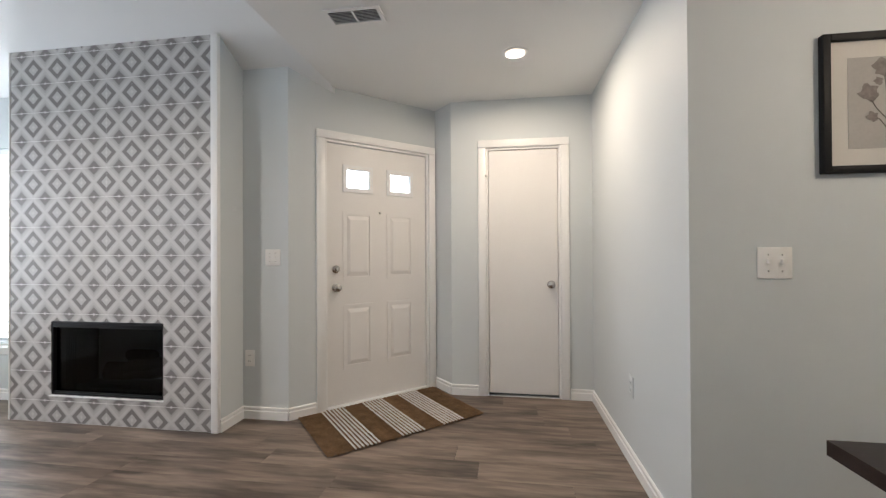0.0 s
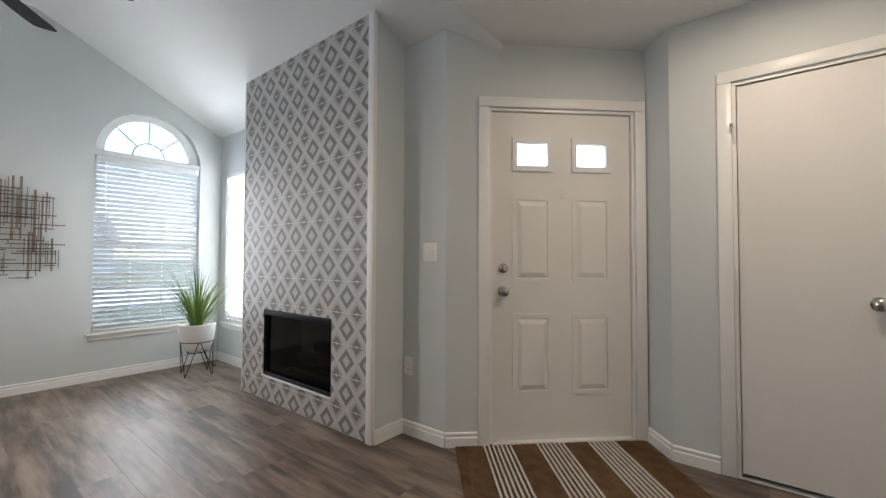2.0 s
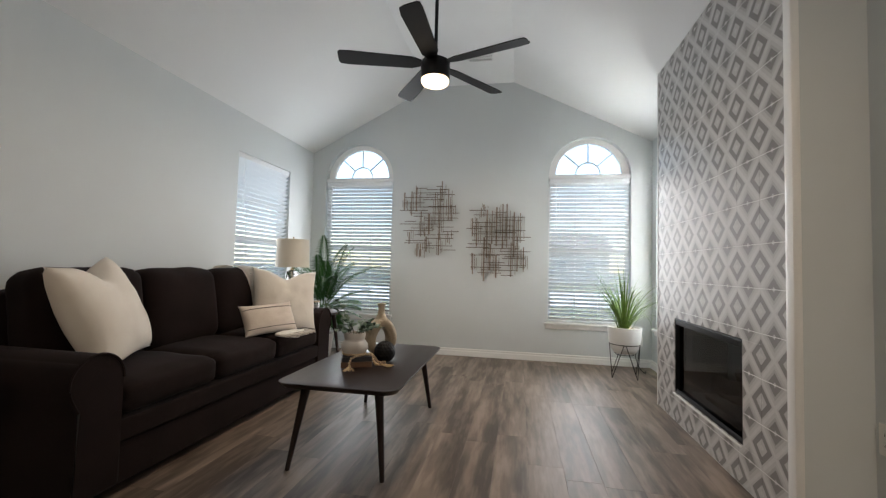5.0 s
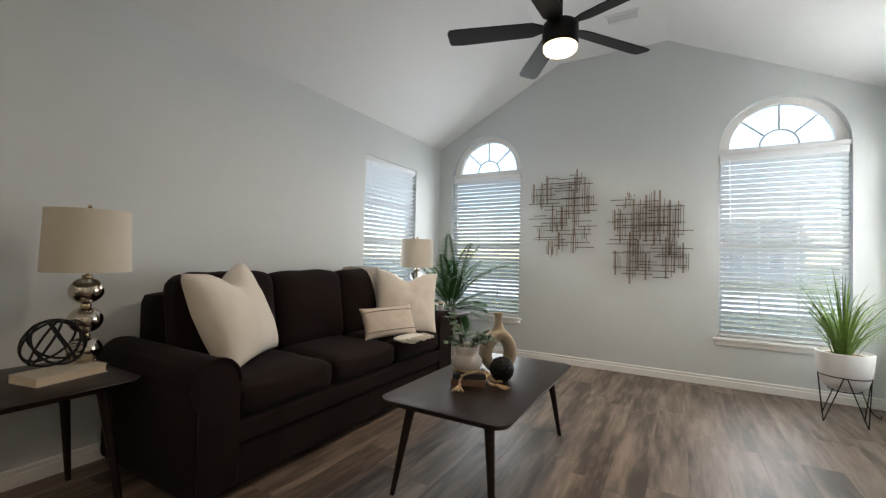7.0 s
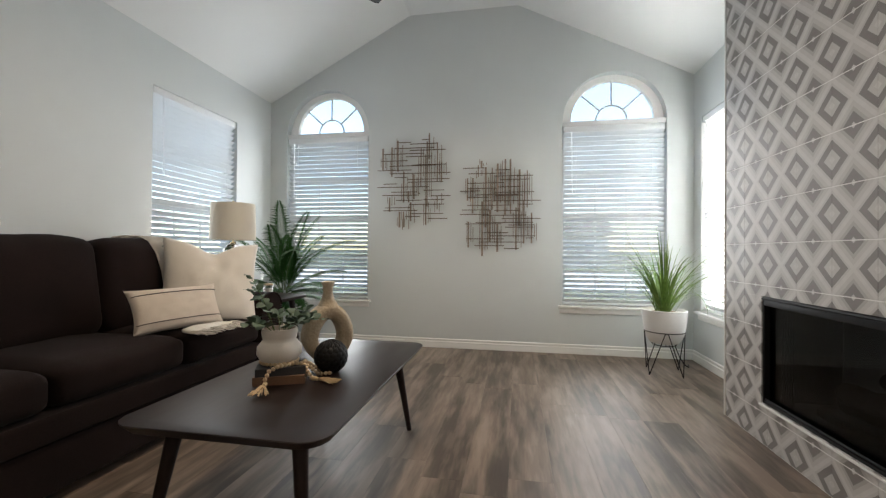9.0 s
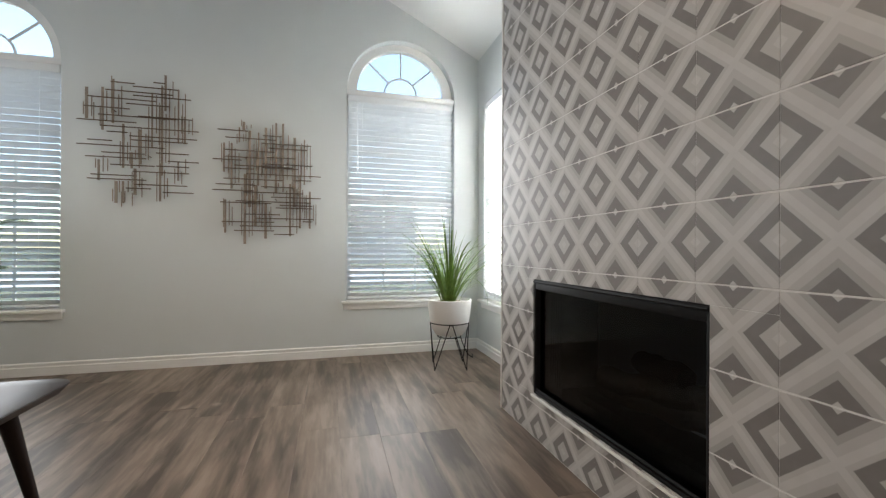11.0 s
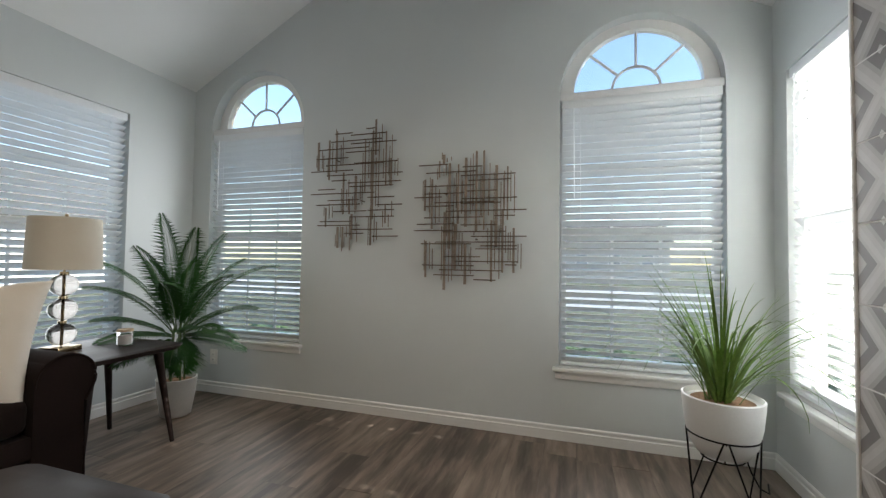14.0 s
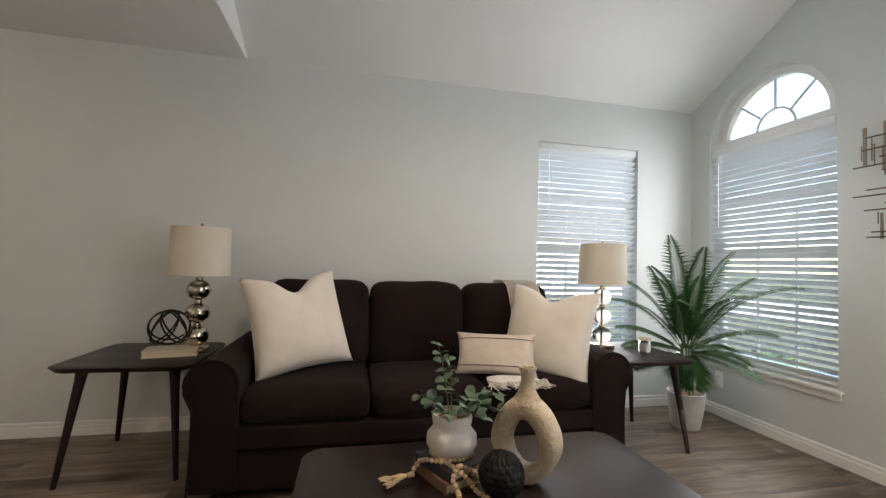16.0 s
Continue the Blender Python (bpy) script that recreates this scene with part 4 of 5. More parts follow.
CT_Z = 0.44
coffee = splayed_table("coffee_table", -2.355, 0.50, CT_Z, 0.578, 0.318, (0.46, 0.195), (0.53, 0.248), 0.028, "dark espresso wooden coffee table with splayed legs", "table")
ET_Z = 0.562
splayed_table("end_table", -0.855, -0.85, ET_Z, 0.31, 0.315, (0.20, 0.20), (0.255, 0.265), 0.026, "dark espresso wooden end table beside the sofa", "table", "end tables by the sofa")
splayed_table("end_table", -3.70, -0.70, ET_Z, 0.27, 0.315, (0.17, 0.20), (0.235, 0.255), 0.026, "dark espresso wooden end table by the window", "table", "end tables by the sofa")

dining = thing("dining_table", 0.812, 1.063, 0, "dark wooden table standing near the picture wall", "table")
out = [(0.0, 0.0), (0.0, -0.85), (1.4, -0.85), (1.4, 0.0)]
part("tabletop", prism(out, [], lambda u, v, w: (u, v, 0.718 + w), 0.034), DARK_WOOD, dining, "", 30)
for u, v in ((0.1, -0.1), (0.1, -0.75), (1.3, -0.1), (1.3, -0.75)):
    part("leg", tube([(u, v, 0), (u, v, 0.718)], 0.024, 12, taper=0.034), DARK_WOOD, dining)

# ---------------------------------------------------------------- table lamps


def table_lamp(x, y, z, ball, label):
    t = thing("table_lamp", x, y, z, label, "lamp", 8, "table lamps")
    part("base", box(-0.06, -0.06, 0, 0.06, 0.06, 0.026, 0.003), BRASS, t, "brass block base")
    r = 0.063
    zs = (0.026 + r, 0.036 + 3 * r - 0.006, 0.046 + 5 * r - 0.014)
    for c in zs:
        part("glass_ball", lathe([(0.0, -r)] + [(r * math.sin(math.pi * i / 18), -r * math.cos(math.pi * i / 18) * 0.92) for i in range(1, 18)] + [(0.0, r * 0.92)], 32, None, (0, 0, c)), ball, t, "", 80)
    for c in (zs[0] + r, zs[1] + r, zs[2] + r):
        part("collar", lathe([(0, -0.009), (0.018, -0.009), (0.02, 0.0), (0.018, 0.009), (0, 0.009)], 20, None, (0, 0, c - 0.002)), BRASS, t, "brass collar")
    part("stem", lathe([(0, 0.03), (0.005, 0.03), (0.005, 0.70), (0, 0.70)], 12), BRASS, t)
    s0, s1, rb, rt = 0.430, 0.700, 0.158, 0.150
    part("shade", lathe([(rb, s0), (rt, s1), (rt - 0.003, s1), (rb - 0.003, s0), (rb, s0)], 48), SHADE_CLOTH, t, "cream linen drum shade")
    for a in range(0, 360, 120):
        part("spider", tube([(0, 0, s1 - 0.012), (rt * 0.985 * math.cos(radians(a)), rt * 0.985 * math.sin(radians(a)), s1 - 0.006)], 0.002, 6), BRASS, t)
    part("finial", lathe([(0, 0.698), (0.006, 0.698), (0.004, 0.708), (0.009, 0.715), (0.006, 0.724), (0, 0.726)], 14), BRASS, t, "brass finial")
    return t


table_lamp(-1.07, -0.882, ET_Z, MERCURY, "mercury-glass ball table lamp with a cream drum shade")
table_lamp(-3.578, -0.806, ET_Z, CRYSTAL, "clear glass ball table lamp with a cream drum shade")


def book(x, y, z, lx, ly, lz, turn, cover, label, group=""):
    b = thing("book", x, y, z, label, "book", turn, group)
    t = 0.0025
    part("cover", prism([(-ly / 2, 0), (ly / 2, 0), (ly / 2, t), (-ly / 2 + t, t), (-ly / 2 + t, lz - t), (ly / 2, lz - t), (ly / 2, lz), (-ly / 2, lz)], [],
                        lambda u, v, w: (-lx / 2 + w, u, v), lx), cover, b, "", None)
    part("pages", box(-lx / 2 + 0.004, -ly / 2 + t + 0.0005, t + 0.0003, lx / 2 - 0.004, ly / 2 - 0.005, lz - t - 0.0003, 0.001, 1), PAPER, b, "cream page block")
    return b


book(-0.975, -0.82, ET_Z, 0.25, 0.165, 0.034, 12, COVER_CREAM, "cream hardback book on the end table")
orb = thing("wire_orb", -0.952, -0.83, ET_Z + 0.034, "black metal wire orb ornament on a book", "ornament", 20)
OR = 0.100
rot = [(0, 0), (62, 0), (62, 60), (62, 120), (62, 180), (62, 240), (62, 300)]
for tilt, spin in rot[1:]:
    m = Euler((radians(tilt), 0, radians(spin))).to_matrix()
    off = 0.028
    rr_ = math.sqrt(OR * OR - off * off)
    pts = [m @ Vector((rr_ * math.cos(2 * math.pi * i / 36), rr_ * math.sin(2 * math.pi * i / 36), off)) + Vector((0, 0, OR + 0.003)) for i in range(36)]
    part("ring", tube(pts, 0.0048, 8, closed=True), BLACK_METAL, orb)

candle = thing("candle_jar", -3.80, -0.66, ET_Z, "cream candle in a glass jar with a wooden lid", "candle")
part("jar", lathe([(0, 0), (0.036, 0), (0.038, 0.004), (0.038, 0.078), (0.035, 0.078), (0.035, 0.008), (0, 0.008)], 28), GLASS, candle, "clear glass jar")
part("wax", lathe([(0, 0.0085), (0.0345, 0.0085), (0.0345, 0.055), (0, 0.055)], 28), CERAMIC, candle, "cream wax")
part("lid", lathe([(0, 0.0785), (0.040, 0.0785), (0.040, 0.09), (0, 0.09)], 28), BEAD_WOOD, candle, "pale wooden lid")

# ---------------------------------------------------------------- coffee-table ornaments
book(-2.222, 0.437, CT_Z, 0.175, 0.128, 0.030, 113, COVER_BROWN, "worn brown hardback book on the coffee table", "stacked books")
book(-2.225, 0.435, CT_Z + 0.030, 0.168, 0.120, 0.028, 118, COVER_DARK, "dark hardback book on another book", "stacked books")
BZ = CT_Z + 0.058
planter = thing("planter", -2.242, 0.415, BZ, "matt white bulbous ceramic planter with eucalyptus", "planter")
part("bowl", lathe([(0, 0), (0.04, 0), (0.066, 0.012), (0.080, 0.036), (0.078, 0.062), (0.064, 0.080), (0.058, 0.086), (0.061, 0.098), (0.064, 0.115), (0.062, 0.128), (0.056, 0.128), (0.056, 0.100), (0, 0.095)], 40), CERAMIC, planter, "", 60)
part("soil", lathe([(0, 0.108), (0.054, 0.106), (0.054, 0.098), (0, 0.098)], 24), SOIL, planter, "dark filling")
disc = bmesh.new()
ring0 = [disc.verts.new((0.019 * math.cos(2 * math.pi * k / 10), 0.021 + 0.021 * math.sin(2 * math.pi * k / 10), 0.004 * math.cos(4 * math.pi * k / 10))) for k in range(10)]
mid = disc.verts.new((0, 0.02, 0.003))
for k in range(10):
    disc.faces.new((ring0[k], ring0[(k + 1) % 10], mid))
euc_leaf = mesh_of(disc, LEAF_EUC, 80)
re_ = random.Random(21)
for k, (deg, lean, length) in enumerate(((285, 0.45, 0.235), (262, 0.75, 0.20), (110, 1.35, 0.15), (150, 1.45, 0.16), (185, 1.3, 0.17), (60, 1.2, 0.12), (215, 1.3, 0.14), (320, 1.2, 0.12), (135, 0.9, 0.13))):
    a, tall = radians(deg), k < 2
    pts, q, el = [], Vector((0.02 * math.cos(a), 0.02 * math.sin(a), 0.105)), math.pi / 2 - lean * 0.5
    for i in range(9):
        pts.append(q.copy())
        q = q + length / 8 * Vector((math.cos(el) * math.cos(a), math.cos(el) * math.sin(a), math.sin(el)))
        el -= lean * 0.11
    stem = part("stem", tube(pts, 0.002, 5, taper=0.001), STEM, planter)
    for i in range(3, 9):
        for s in (-1, 1):
            if not tall and re_.random() < 0.25:
                continue
            ob = new("leaf", euc_leaf)
            ob.parent = stem
            sc = 1.0 - 0.04 * i if tall else 1.25 - 0.06 * i
            ob.matrix_basis = Matrix.Translation(pts[i]) @ Euler((re_.uniform(-0.5, 0.9), re_.uniform(-0.5, 0.5), a + s * re_.uniform(0.6, 1.9) - math.pi / 2)).to_matrix().to_4x4() @ Matrix.Scale(sc, 4)

vase = thing("vase", -2.455, 0.503, CT_Z, "sand-coloured textured ceramic vase with an open centre", "vase", -42)
bm = bmesh.new()
N, M = 56, 20
rings = []
for i in range(N):
    ph = 2 * math.pi * i / N
    c, s = math.cos(ph), math.sin(ph)
    fl = 0.82 if s < -0.6 else 1.0
    outer = Vector((0.108 * c * (1 - 0.13 * max(0, s)) * (1 - 0.22 * max(0, -s) ** 2), 0, 0.130 + (0.130 if s < 0 else 0.128) * s))
    inner = Vector((0.046 * c * (1 - 0.22 * max(0, s)), 0, 0.118 + 0.070 * s))
    midp, rad = (outer + inner) / 2, (outer - inner).length / 2
    d = (outer - inner).normalized()
    dep = 0.046
    ring_ = []
    for k in range(M):
        b = 2 * math.pi * k / M
        cb, sb = math.cos(b), math.sin(b)
        e = lambda v: math.copysign(abs(v) ** 0.75, v)
        p = midp + d * rad * e(cb) + Vector((0, dep * e(sb), 0))
        p += 0.0012 * Vector((noise.noise(p * 90), noise.noise(p * 90 + Vector((5, 0, 0))), 0))
        p.z = max(0.0, p.z)
        ring_.append(bm.verts.new(p))
    rings.append(ring_)
for i in range(N):
    for k in range(M):
        bm.faces.new((rings[i][k], rings[i][(k + 1) % M], rings[(i + 1) % N][(k + 1) % M], rings[(i + 1) % N][k]))
part("body", bm, SAND_CERAMIC, vase, "", 70)
part("neck", lathe([(0.046, 0.238), (0.036, 0.256), (0.025, 0.275), (0.0205, 0.30), (0.021, 0.325), (0.028, 0.340), (0.027, 0.345), (0.019, 0.343), (0.015, 0.325), (0, 0.30)], 28), SAND_CERAMIC, vase, "narrow neck with a flared lip")

ball = bmesh.new()
bmesh.ops.create_uvsphere(ball, u_segments=64, v_segments=42, radius=0.066)
for v in ball.verts:
    a = math.atan2(v.co.y, v.co.x)
    band = math.floor((v.co.z + 0.062) / 0.0175)
    groove = abs(((v.co.z + 0.062) / 0.0175) % 1 - 0.5) * 2
    facet = abs(((a * 16 / (2 * math.pi)) + 0.5 * (band % 2)) % 1 - 0.5) * 2
    v.co *= 1 - 0.035 * groove ** 3 - 0.040 * facet ** 3
    v.co.z = max(v.co.z, -0.061)
ob = part("carved_ball", ball, BLACK_METAL, None, "", 25)
ob.location = (-2.352, 0.568, CT_Z + 0.061)
tagged(ob, "black carved wooden ball on the coffee table", "ornament")

garland = thing("bead_garland", -2.2, 0.44, CT_Z, "pale wooden bead garland with two jute tassels", "garland")
gl = bmesh.new()
bmesh.ops.create_icosphere(gl, subdivisions=2, radius=0.0078)
bead = mesh_of(gl, BEAD_WOOD, 80)
TOPB = 0.066
cx_, cy_ = -0.042, -0.025
around = [(cx_ + 0.064 * math.cos(radians(a)), cy_ + 0.064 * math.sin(radians(a)), TOPB) for a in range(75, 75 + 340, 20)]
loop_pts = [Vector(p) for p in ((0.078, -0.005, 0.030), (0.062, 0.0, 0.055), (0.045, 0.02, TOPB), (0.0, 0.045, TOPB), *around, (-0.02, 0.07, TOPB), (-0.055, 0.09, 0.045), (-0.085, 0.11, 0.009), (-0.105, 0.145, 0.009), (-0.14, 0.135, 0.009),
                                  (-0.125, 0.095, 0.012), (-0.09, 0.075, 0.045), (-0.04, 0.075, TOPB + 0.004), (-0.015, 0.098, 0.045), (-0.03, 0.112, 0.012))]
carry = 0.0
for a, b in zip(loop_pts, loop_pts[1:]):
    L, s = (b - a).length, carry
    while s < L:
        ob = new("bead", bead)
        ob.parent = garland
        ob.matrix_basis = Matrix.Translation(a.lerp(b, s / L))
        s += 0.0148
    carry = s - L
rt = random.Random(5)
for p, dirv in ((Vector((0.080, -0.003, 0.016)), Vector((0.92, 0.38, 0))), (Vector((-0.03, 0.115, 0.010)), Vector((0.12, 0.95, 0)))):
    dirv.normalize()
    tas = part("tassel", tube([p, p + dirv * 0.022], 0.0085, 10, taper=0.007), JUTE, garland, "jute tassel")
    for k in range(34):
        sp = dirv.cross(Vector((0, 0, 1))) * rt.uniform(-0.5, 0.5)
        pts = [p + dirv * 0.018]
        for i in range(1, 5):
            q = p + dirv * (0.018 + 0.021 * i) + sp * 0.016 * i + Vector((0, 0, rt.uniform(-0.003, 0.008) - 0.001 * i))
            q.z = max(0.002, q.z)
            pts.append(q)
        part("strand", tube(pts, 0.0016, 4, taper=0.001), JUTE, tas)

# ---------------------------------------------------------------- plants
rp = random.Random(8)
palm = thing("potted_palm", -4.25, -0.80, 0, "green artificial palm in a pale grey pot", "plant")
part("pot", lathe([(0, 0), (0.082, 0), (0.090, 0.008), (0.110, 0.13), (0.119, 0.22), (0.122, 0.248), (0.114, 0.251), (0.108, 0.22), (0, 0.215)], 44), POT_GREY, palm, "pale grey tapered pot", 60)
part("soil", lathe([(0, 0.234), (0.08, 0.230), (0.109, 0.224), (0.10, 0.214), (0, 0.214)], 28), SOIL, palm, "dark filling")
for k in range(5):
    a = 1.3 * k
    part("stem", tube([(0.045 * math.cos(a), 0.045 * math.sin(a), 0.215), (0.04 * math.cos(a), 0.04 * math.sin(a), 0.38), (0.03 * math.cos(a), 0.03 * math.sin(a), 0.58)], 0.0065, 8, taper=0.005), STEM, palm)
FRONDS = ((116, 48, 0.70, 0.75), (104, 28, 0.50, 0.6), (95, 6, 0.36, 0.4), (318, 56, 0.64, 0.80), (345, 44, 0.54, 0.7), (330, 24, 0.40, 0.5), (20, 80, 0.70, 0.30), (62, 70, 0.68, 0.45), (40, 46, 0.54, 0.6), (72, 16, 0.45, 0.5), (0, 10, 0.42, 0.4),
          (150, 60, 0.56, 0.5), (205, 72, 0.48, 0.4), (268, 66, 0.50, 0.5), (45, -8, 0.38, 0.3), (122, -10, 0.36, 0.3), (85, 50, 0.56, 0.65), (15, 64, 0.60, 0.5), (100, 72, 0.64, 0.4), (55, -25, 0.30, 0.2), (350, -15, 0.32, 0.2))
for deg, rise, length, droop in FRONDS:
    a, el = radians(deg), radians(rise) + 0.25 * droop
    q, pts, dirs = Vector((0.03 * math.cos(a), 0.03 * math.sin(a), 0.52 + 0.0006 * rise)), [], []
    for i in range(19):
        pts.append(q.copy())
        d = Vector((math.cos(el) * math.cos(a), math.cos(el) * math.sin(a), math.sin(el)))
        dirs.append(d)
        q = q + d * (1.12 * length / 18)
        el -= droop * 0.075 * (0.4 + i / 14)
        lim = Vector((q.x + palm.location.x, q.y + palm.location.y, 0))
        if lim.x < XW + 0.04:
            q.x = XW + 0.04 - palm.location.x
        if lim.y < YS + 0.04:
            q.y = YS + 0.04 - palm.location.y
    frond = part("frond", tube(pts, 0.0045, 5, taper=0.0012), STEM, palm, "arching green frond")
    lf = bmesh.new()
    side0 = Vector((-math.sin(a), math.cos(a), 0))
    for i in range(2, 19):
        for h in (0.0, 0.34, 0.67):
            if i == 18 and h:
                continue
            base = pts[i] if not h else pts[i].lerp(pts[i + 1], h)
            f = (i + h - 3) / 15
            ll = (0.135 * (math.sin(math.pi * min(1, 0.22 + 0.78 * f)) ** 0.8) + 0.035) * rp.uniform(0.85, 1.1)
            for s in (-1, 1):
                d = (side0 * s * 1.0 + dirs[i] * (0.55 + 0.45 * f) + Vector((0, 0, 0.18))).normalized()
                wv = dirs[i].cross(d).cross(d).normalized() * 0.0050
                tip = base + d * ll + Vector((0, 0, -0.22 * ll))
                mid_ = base + d * ll * 0.45 + Vector((0, 0, 0.01))
                up = Vector((0, 0, 0.003))
                vs = [lf.verts.new(v) for v in (base, mid_ + wv, tip, mid_ - wv, mid_ + up)]
                lf.faces.new((vs[0], vs[1], vs[4])), lf.faces.new((vs[1], vs[2], vs[4])), lf.faces.new((vs[2], vs[3], vs[4])), lf.faces.new((vs[3], vs[0], vs[4]))
    for v in lf.verts:
        v.co.x = max(v.co.x, XW + 0.012 - palm.location.x)
        v.co.y = max(v.co.y, YS + 0.012 - palm.location.y)
    tagged(part("leaflet", lf, LEAF_PALM, frond, "", 80), "", "", "", "stuff")

GX, GY = -4.225, 2.40
grass = thing("potted_grass", GX, GY, 0.225, "bright green artificial grass in a white pot", "plant")
part("pot", lathe([(0, 0), (0.06, 0.0), (0.10, 0.012), (0.130, 0.06), (0.147, 0.14), (0.156, 0.225), (0.158, 0.258), (0.150, 0.262), (0.143, 0.24), (0, 0.225)], 48), POT_WHITE, grass, "white rounded pot", 60)
part("soil", lathe([(0, 0.243), (0.10, 0.240), (0.144, 0.236), (0.13, 0.224), (0, 0.224)], 28), SOIL, grass, "brown coir filling")
blades = []
for k in range(9):
    bm = bmesh.new()
    length, bend, wid = 1.15 * (0.50, 0.58, 0.66, 0.55, 0.60, 0.48, 0.62, 0.70, 0.52)[k], (0.5, 0.9, 1.4, 0.25, 1.9, 1.2, 0.6, 1.1, 2.2)[k], 0.0052
    q, el, prev = Vector((0, 0, 0)), 1.45 - 0.1 * bend, None
    for i in range(13):
        w = wid * (1 - (i / 12) ** 2.2) + 0.0004
        c = 0.0022 * (1 - i / 12)
        row = [bm.verts.new((q.x, s * w, q.z + (c if s else 0))) for s in (-1, 0, 1)]
        if prev:
            for j in range(2):
                bm.faces.new((prev[j], prev[j + 1], row[j + 1], row[j]))
        prev = row
        q = q + Vector((math.cos(el), 0, math.sin(el))) * (length / 12)
        el -= bend * 0.012 * (1 + i * 1.4)
    blades.append(mesh_of(bm, LEAF_GRASS, 80))
rg = random.Random(17)
for k in range(130):
    a, rad = rg.uniform(0, 2 * math.pi), abs(rg.gauss(0, 0.028))
    ob = new("blade", blades[rg.randrange(9)])
    ob.parent = grass
    sc = rg.uniform(0.80, 1.15)
    if math.cos(a) < -0.4 or math.sin(a) > 0.55:
        sc *= 0.85
    ob.matrix_basis = pose(rad * math.cos(a), rad * math.sin(a), 0.236, 0, rg.uniform(-3, 29), math.degrees(a)) @ Matrix.Scale(sc, 4)
stand = thing("plant_stand", GX, GY, 0, "black wire stand with hairpin legs", "plant stand", 14)
ringp = [(0.138 * math.cos(2 * math.pi * i / 40), 0.138 * math.sin(2 * math.pi * i / 40), 0.322) for i in range(40)]
part("ring", tube(ringp, 0.004, 8, closed=True), BLACK_METAL, stand)
for k in range(4):
    a = radians(90 * k + 20)
    tip = (0.158 * math.cos(a), 0.158 * math.sin(a), 0.004)
    for s in (-0.72, 0.72):
        part("leg", tube([(0.138 * math.cos(a + s), 0.138 * math.sin(a + s), 0.322), tip], 0.0036, 7), BLACK_METAL, stand)
low = [(0.082 * math.cos(2 * math.pi * i / 32), 0.082 * math.sin(2 * math.pi * i / 32), 0.219) for i in range(32)]
part("ring", tube(low, 0.0036, 7, closed=True), BLACK_METAL, stand)
for k in range(4):
    a = radians(90 * k + 20 + 45)
    part("brace", tube([(0.138 * math.cos(a), 0.138 * math.sin(a), 0.322), (0.082 * math.cos(a), 0.082 * math.sin(a), 0.219)], 0.003, 6), BLACK_METAL, stand)
cord = [Vector((XW + 0.012, 2.66, 0.30)), Vector((XW + 0.05, 2.65, 0.36)), Vector((-4.55, 2.60, 0.34)), Vector((-4.50, 2.585, 0.24)), Vector((-4.46, 2.56, 0.16)), Vector((-4.40, 2.57, 0.09)), Vector((-4.36, 2.59, 0.04)), Vector((-4.40, 2.64, 0.006)), Vector((-4.52, 2.68, 0.006))]
fine = []
for i in range(len(cord) - 1):
    for s in range(5):
        fine.append(cord[i].lerp(cord[i + 1], s / 5))
ob = part("power_cord", tube(fine, 0.004, 6), BLACK_METAL, None, "", 80)
tagged(ob, "black power cord hanging from the outlet", "cord")

# ---------------------------------------------------------------- wall art


def wall_art(yc, zc, rods, bars, seed, label):
    """Thin round rods, each (from, to, height) in centimetres, before flat upright bars, each (across, from, to)."""
    t = thing("wall_art", XW, yc, zc, label, "wall art", 90, "pair of rod sculptures")
    rr = random.Random(seed)
    for a, b, v in rods:
        v = v / 100 + rr.uniform(-0.003, 0.003)
        part("rod", tube([(a / 100, -0.052, v), (b / 100, -0.052, v)], 0.0040, 6), ART_METAL, t)
    for k, (u, lo, hi) in enumerate(bars):
        wd = rr.choice((0.005, 0.007, 0.009))
        part("bar", box(u / 100 - wd, -0.044, lo / 100, u / 100 + wd, -0.039, hi / 100, 0.001, 1), ART_PALE, t)
        # slimmer companion bars behind, set aside by a few centimetres
        for shift in ((-0.028, -0.014), (0.016, 0.030), (0.034, 0.05)):
            u2, mid2, half = u / 100 + rr.uniform(*shift), (lo + hi) / 200 + rr.uniform(-0.05, 0.05), (hi - lo) / 200 * rr.uniform(0.4, 0.85)
            part("bar", box(u2 - 0.003, -0.030, mid2 - half, u2 + 0.003, -0.026, mid2 + half, 0.001, 1), ART_PALE, t)
    for u, v in ((-0.16, 0.18), (0.13, 0.15), (0.05, -0.12)):
        part("standoff", tube([(u, -0.0005, v), (u, -0.05, v)], 0.004, 6), ART_METAL, t)
    return t


wall_art(0.308, 1.598,
         ((-17, -3, 37), (8, 15, 39), (-4, 23, 35), (-20, 20, 31), (-4, 31, 29), (-30, 10, 26), (-8, 18, 23), (-32, -6, 19), (-1, 32, 15), (-24, 22, 14), (-36, -2, 10), (-23, 36, 7), (-19, -7, 3), (-6, 35, 1), (-30, -16, -3),
          (-5, 29, -2), (-36, -14, -6), (-17, 15, -6), (10, 30, -10), (-22, 3, -11), (-31, 4, -14), (17, 36, -15), (-17, 9, -19), (10, 30, -19), (-4, 30, -23), (-28, -3, -26), (-30, 4, -29), (-3, 29, -32), (-8, 7, -35), (14, 33, -37)),
         ((15, 20, 45), (13, -25, 37), (-16, 9, 39), (7, -6, 32), (23, -2, 36), (23, -28, -15), (-22, 4, 33), (-10, -21, 9), (0, -18, 6), (-3, -39, -21), (-14, -45, -30), (-10, -45, -30), (12, -43, -17), (-24, -30, -16), (-31, 11, 32), (27, -2, 17), (-5, -21, -10)),
         31, "bronze rod lattice wall sculpture hung the higher of two")
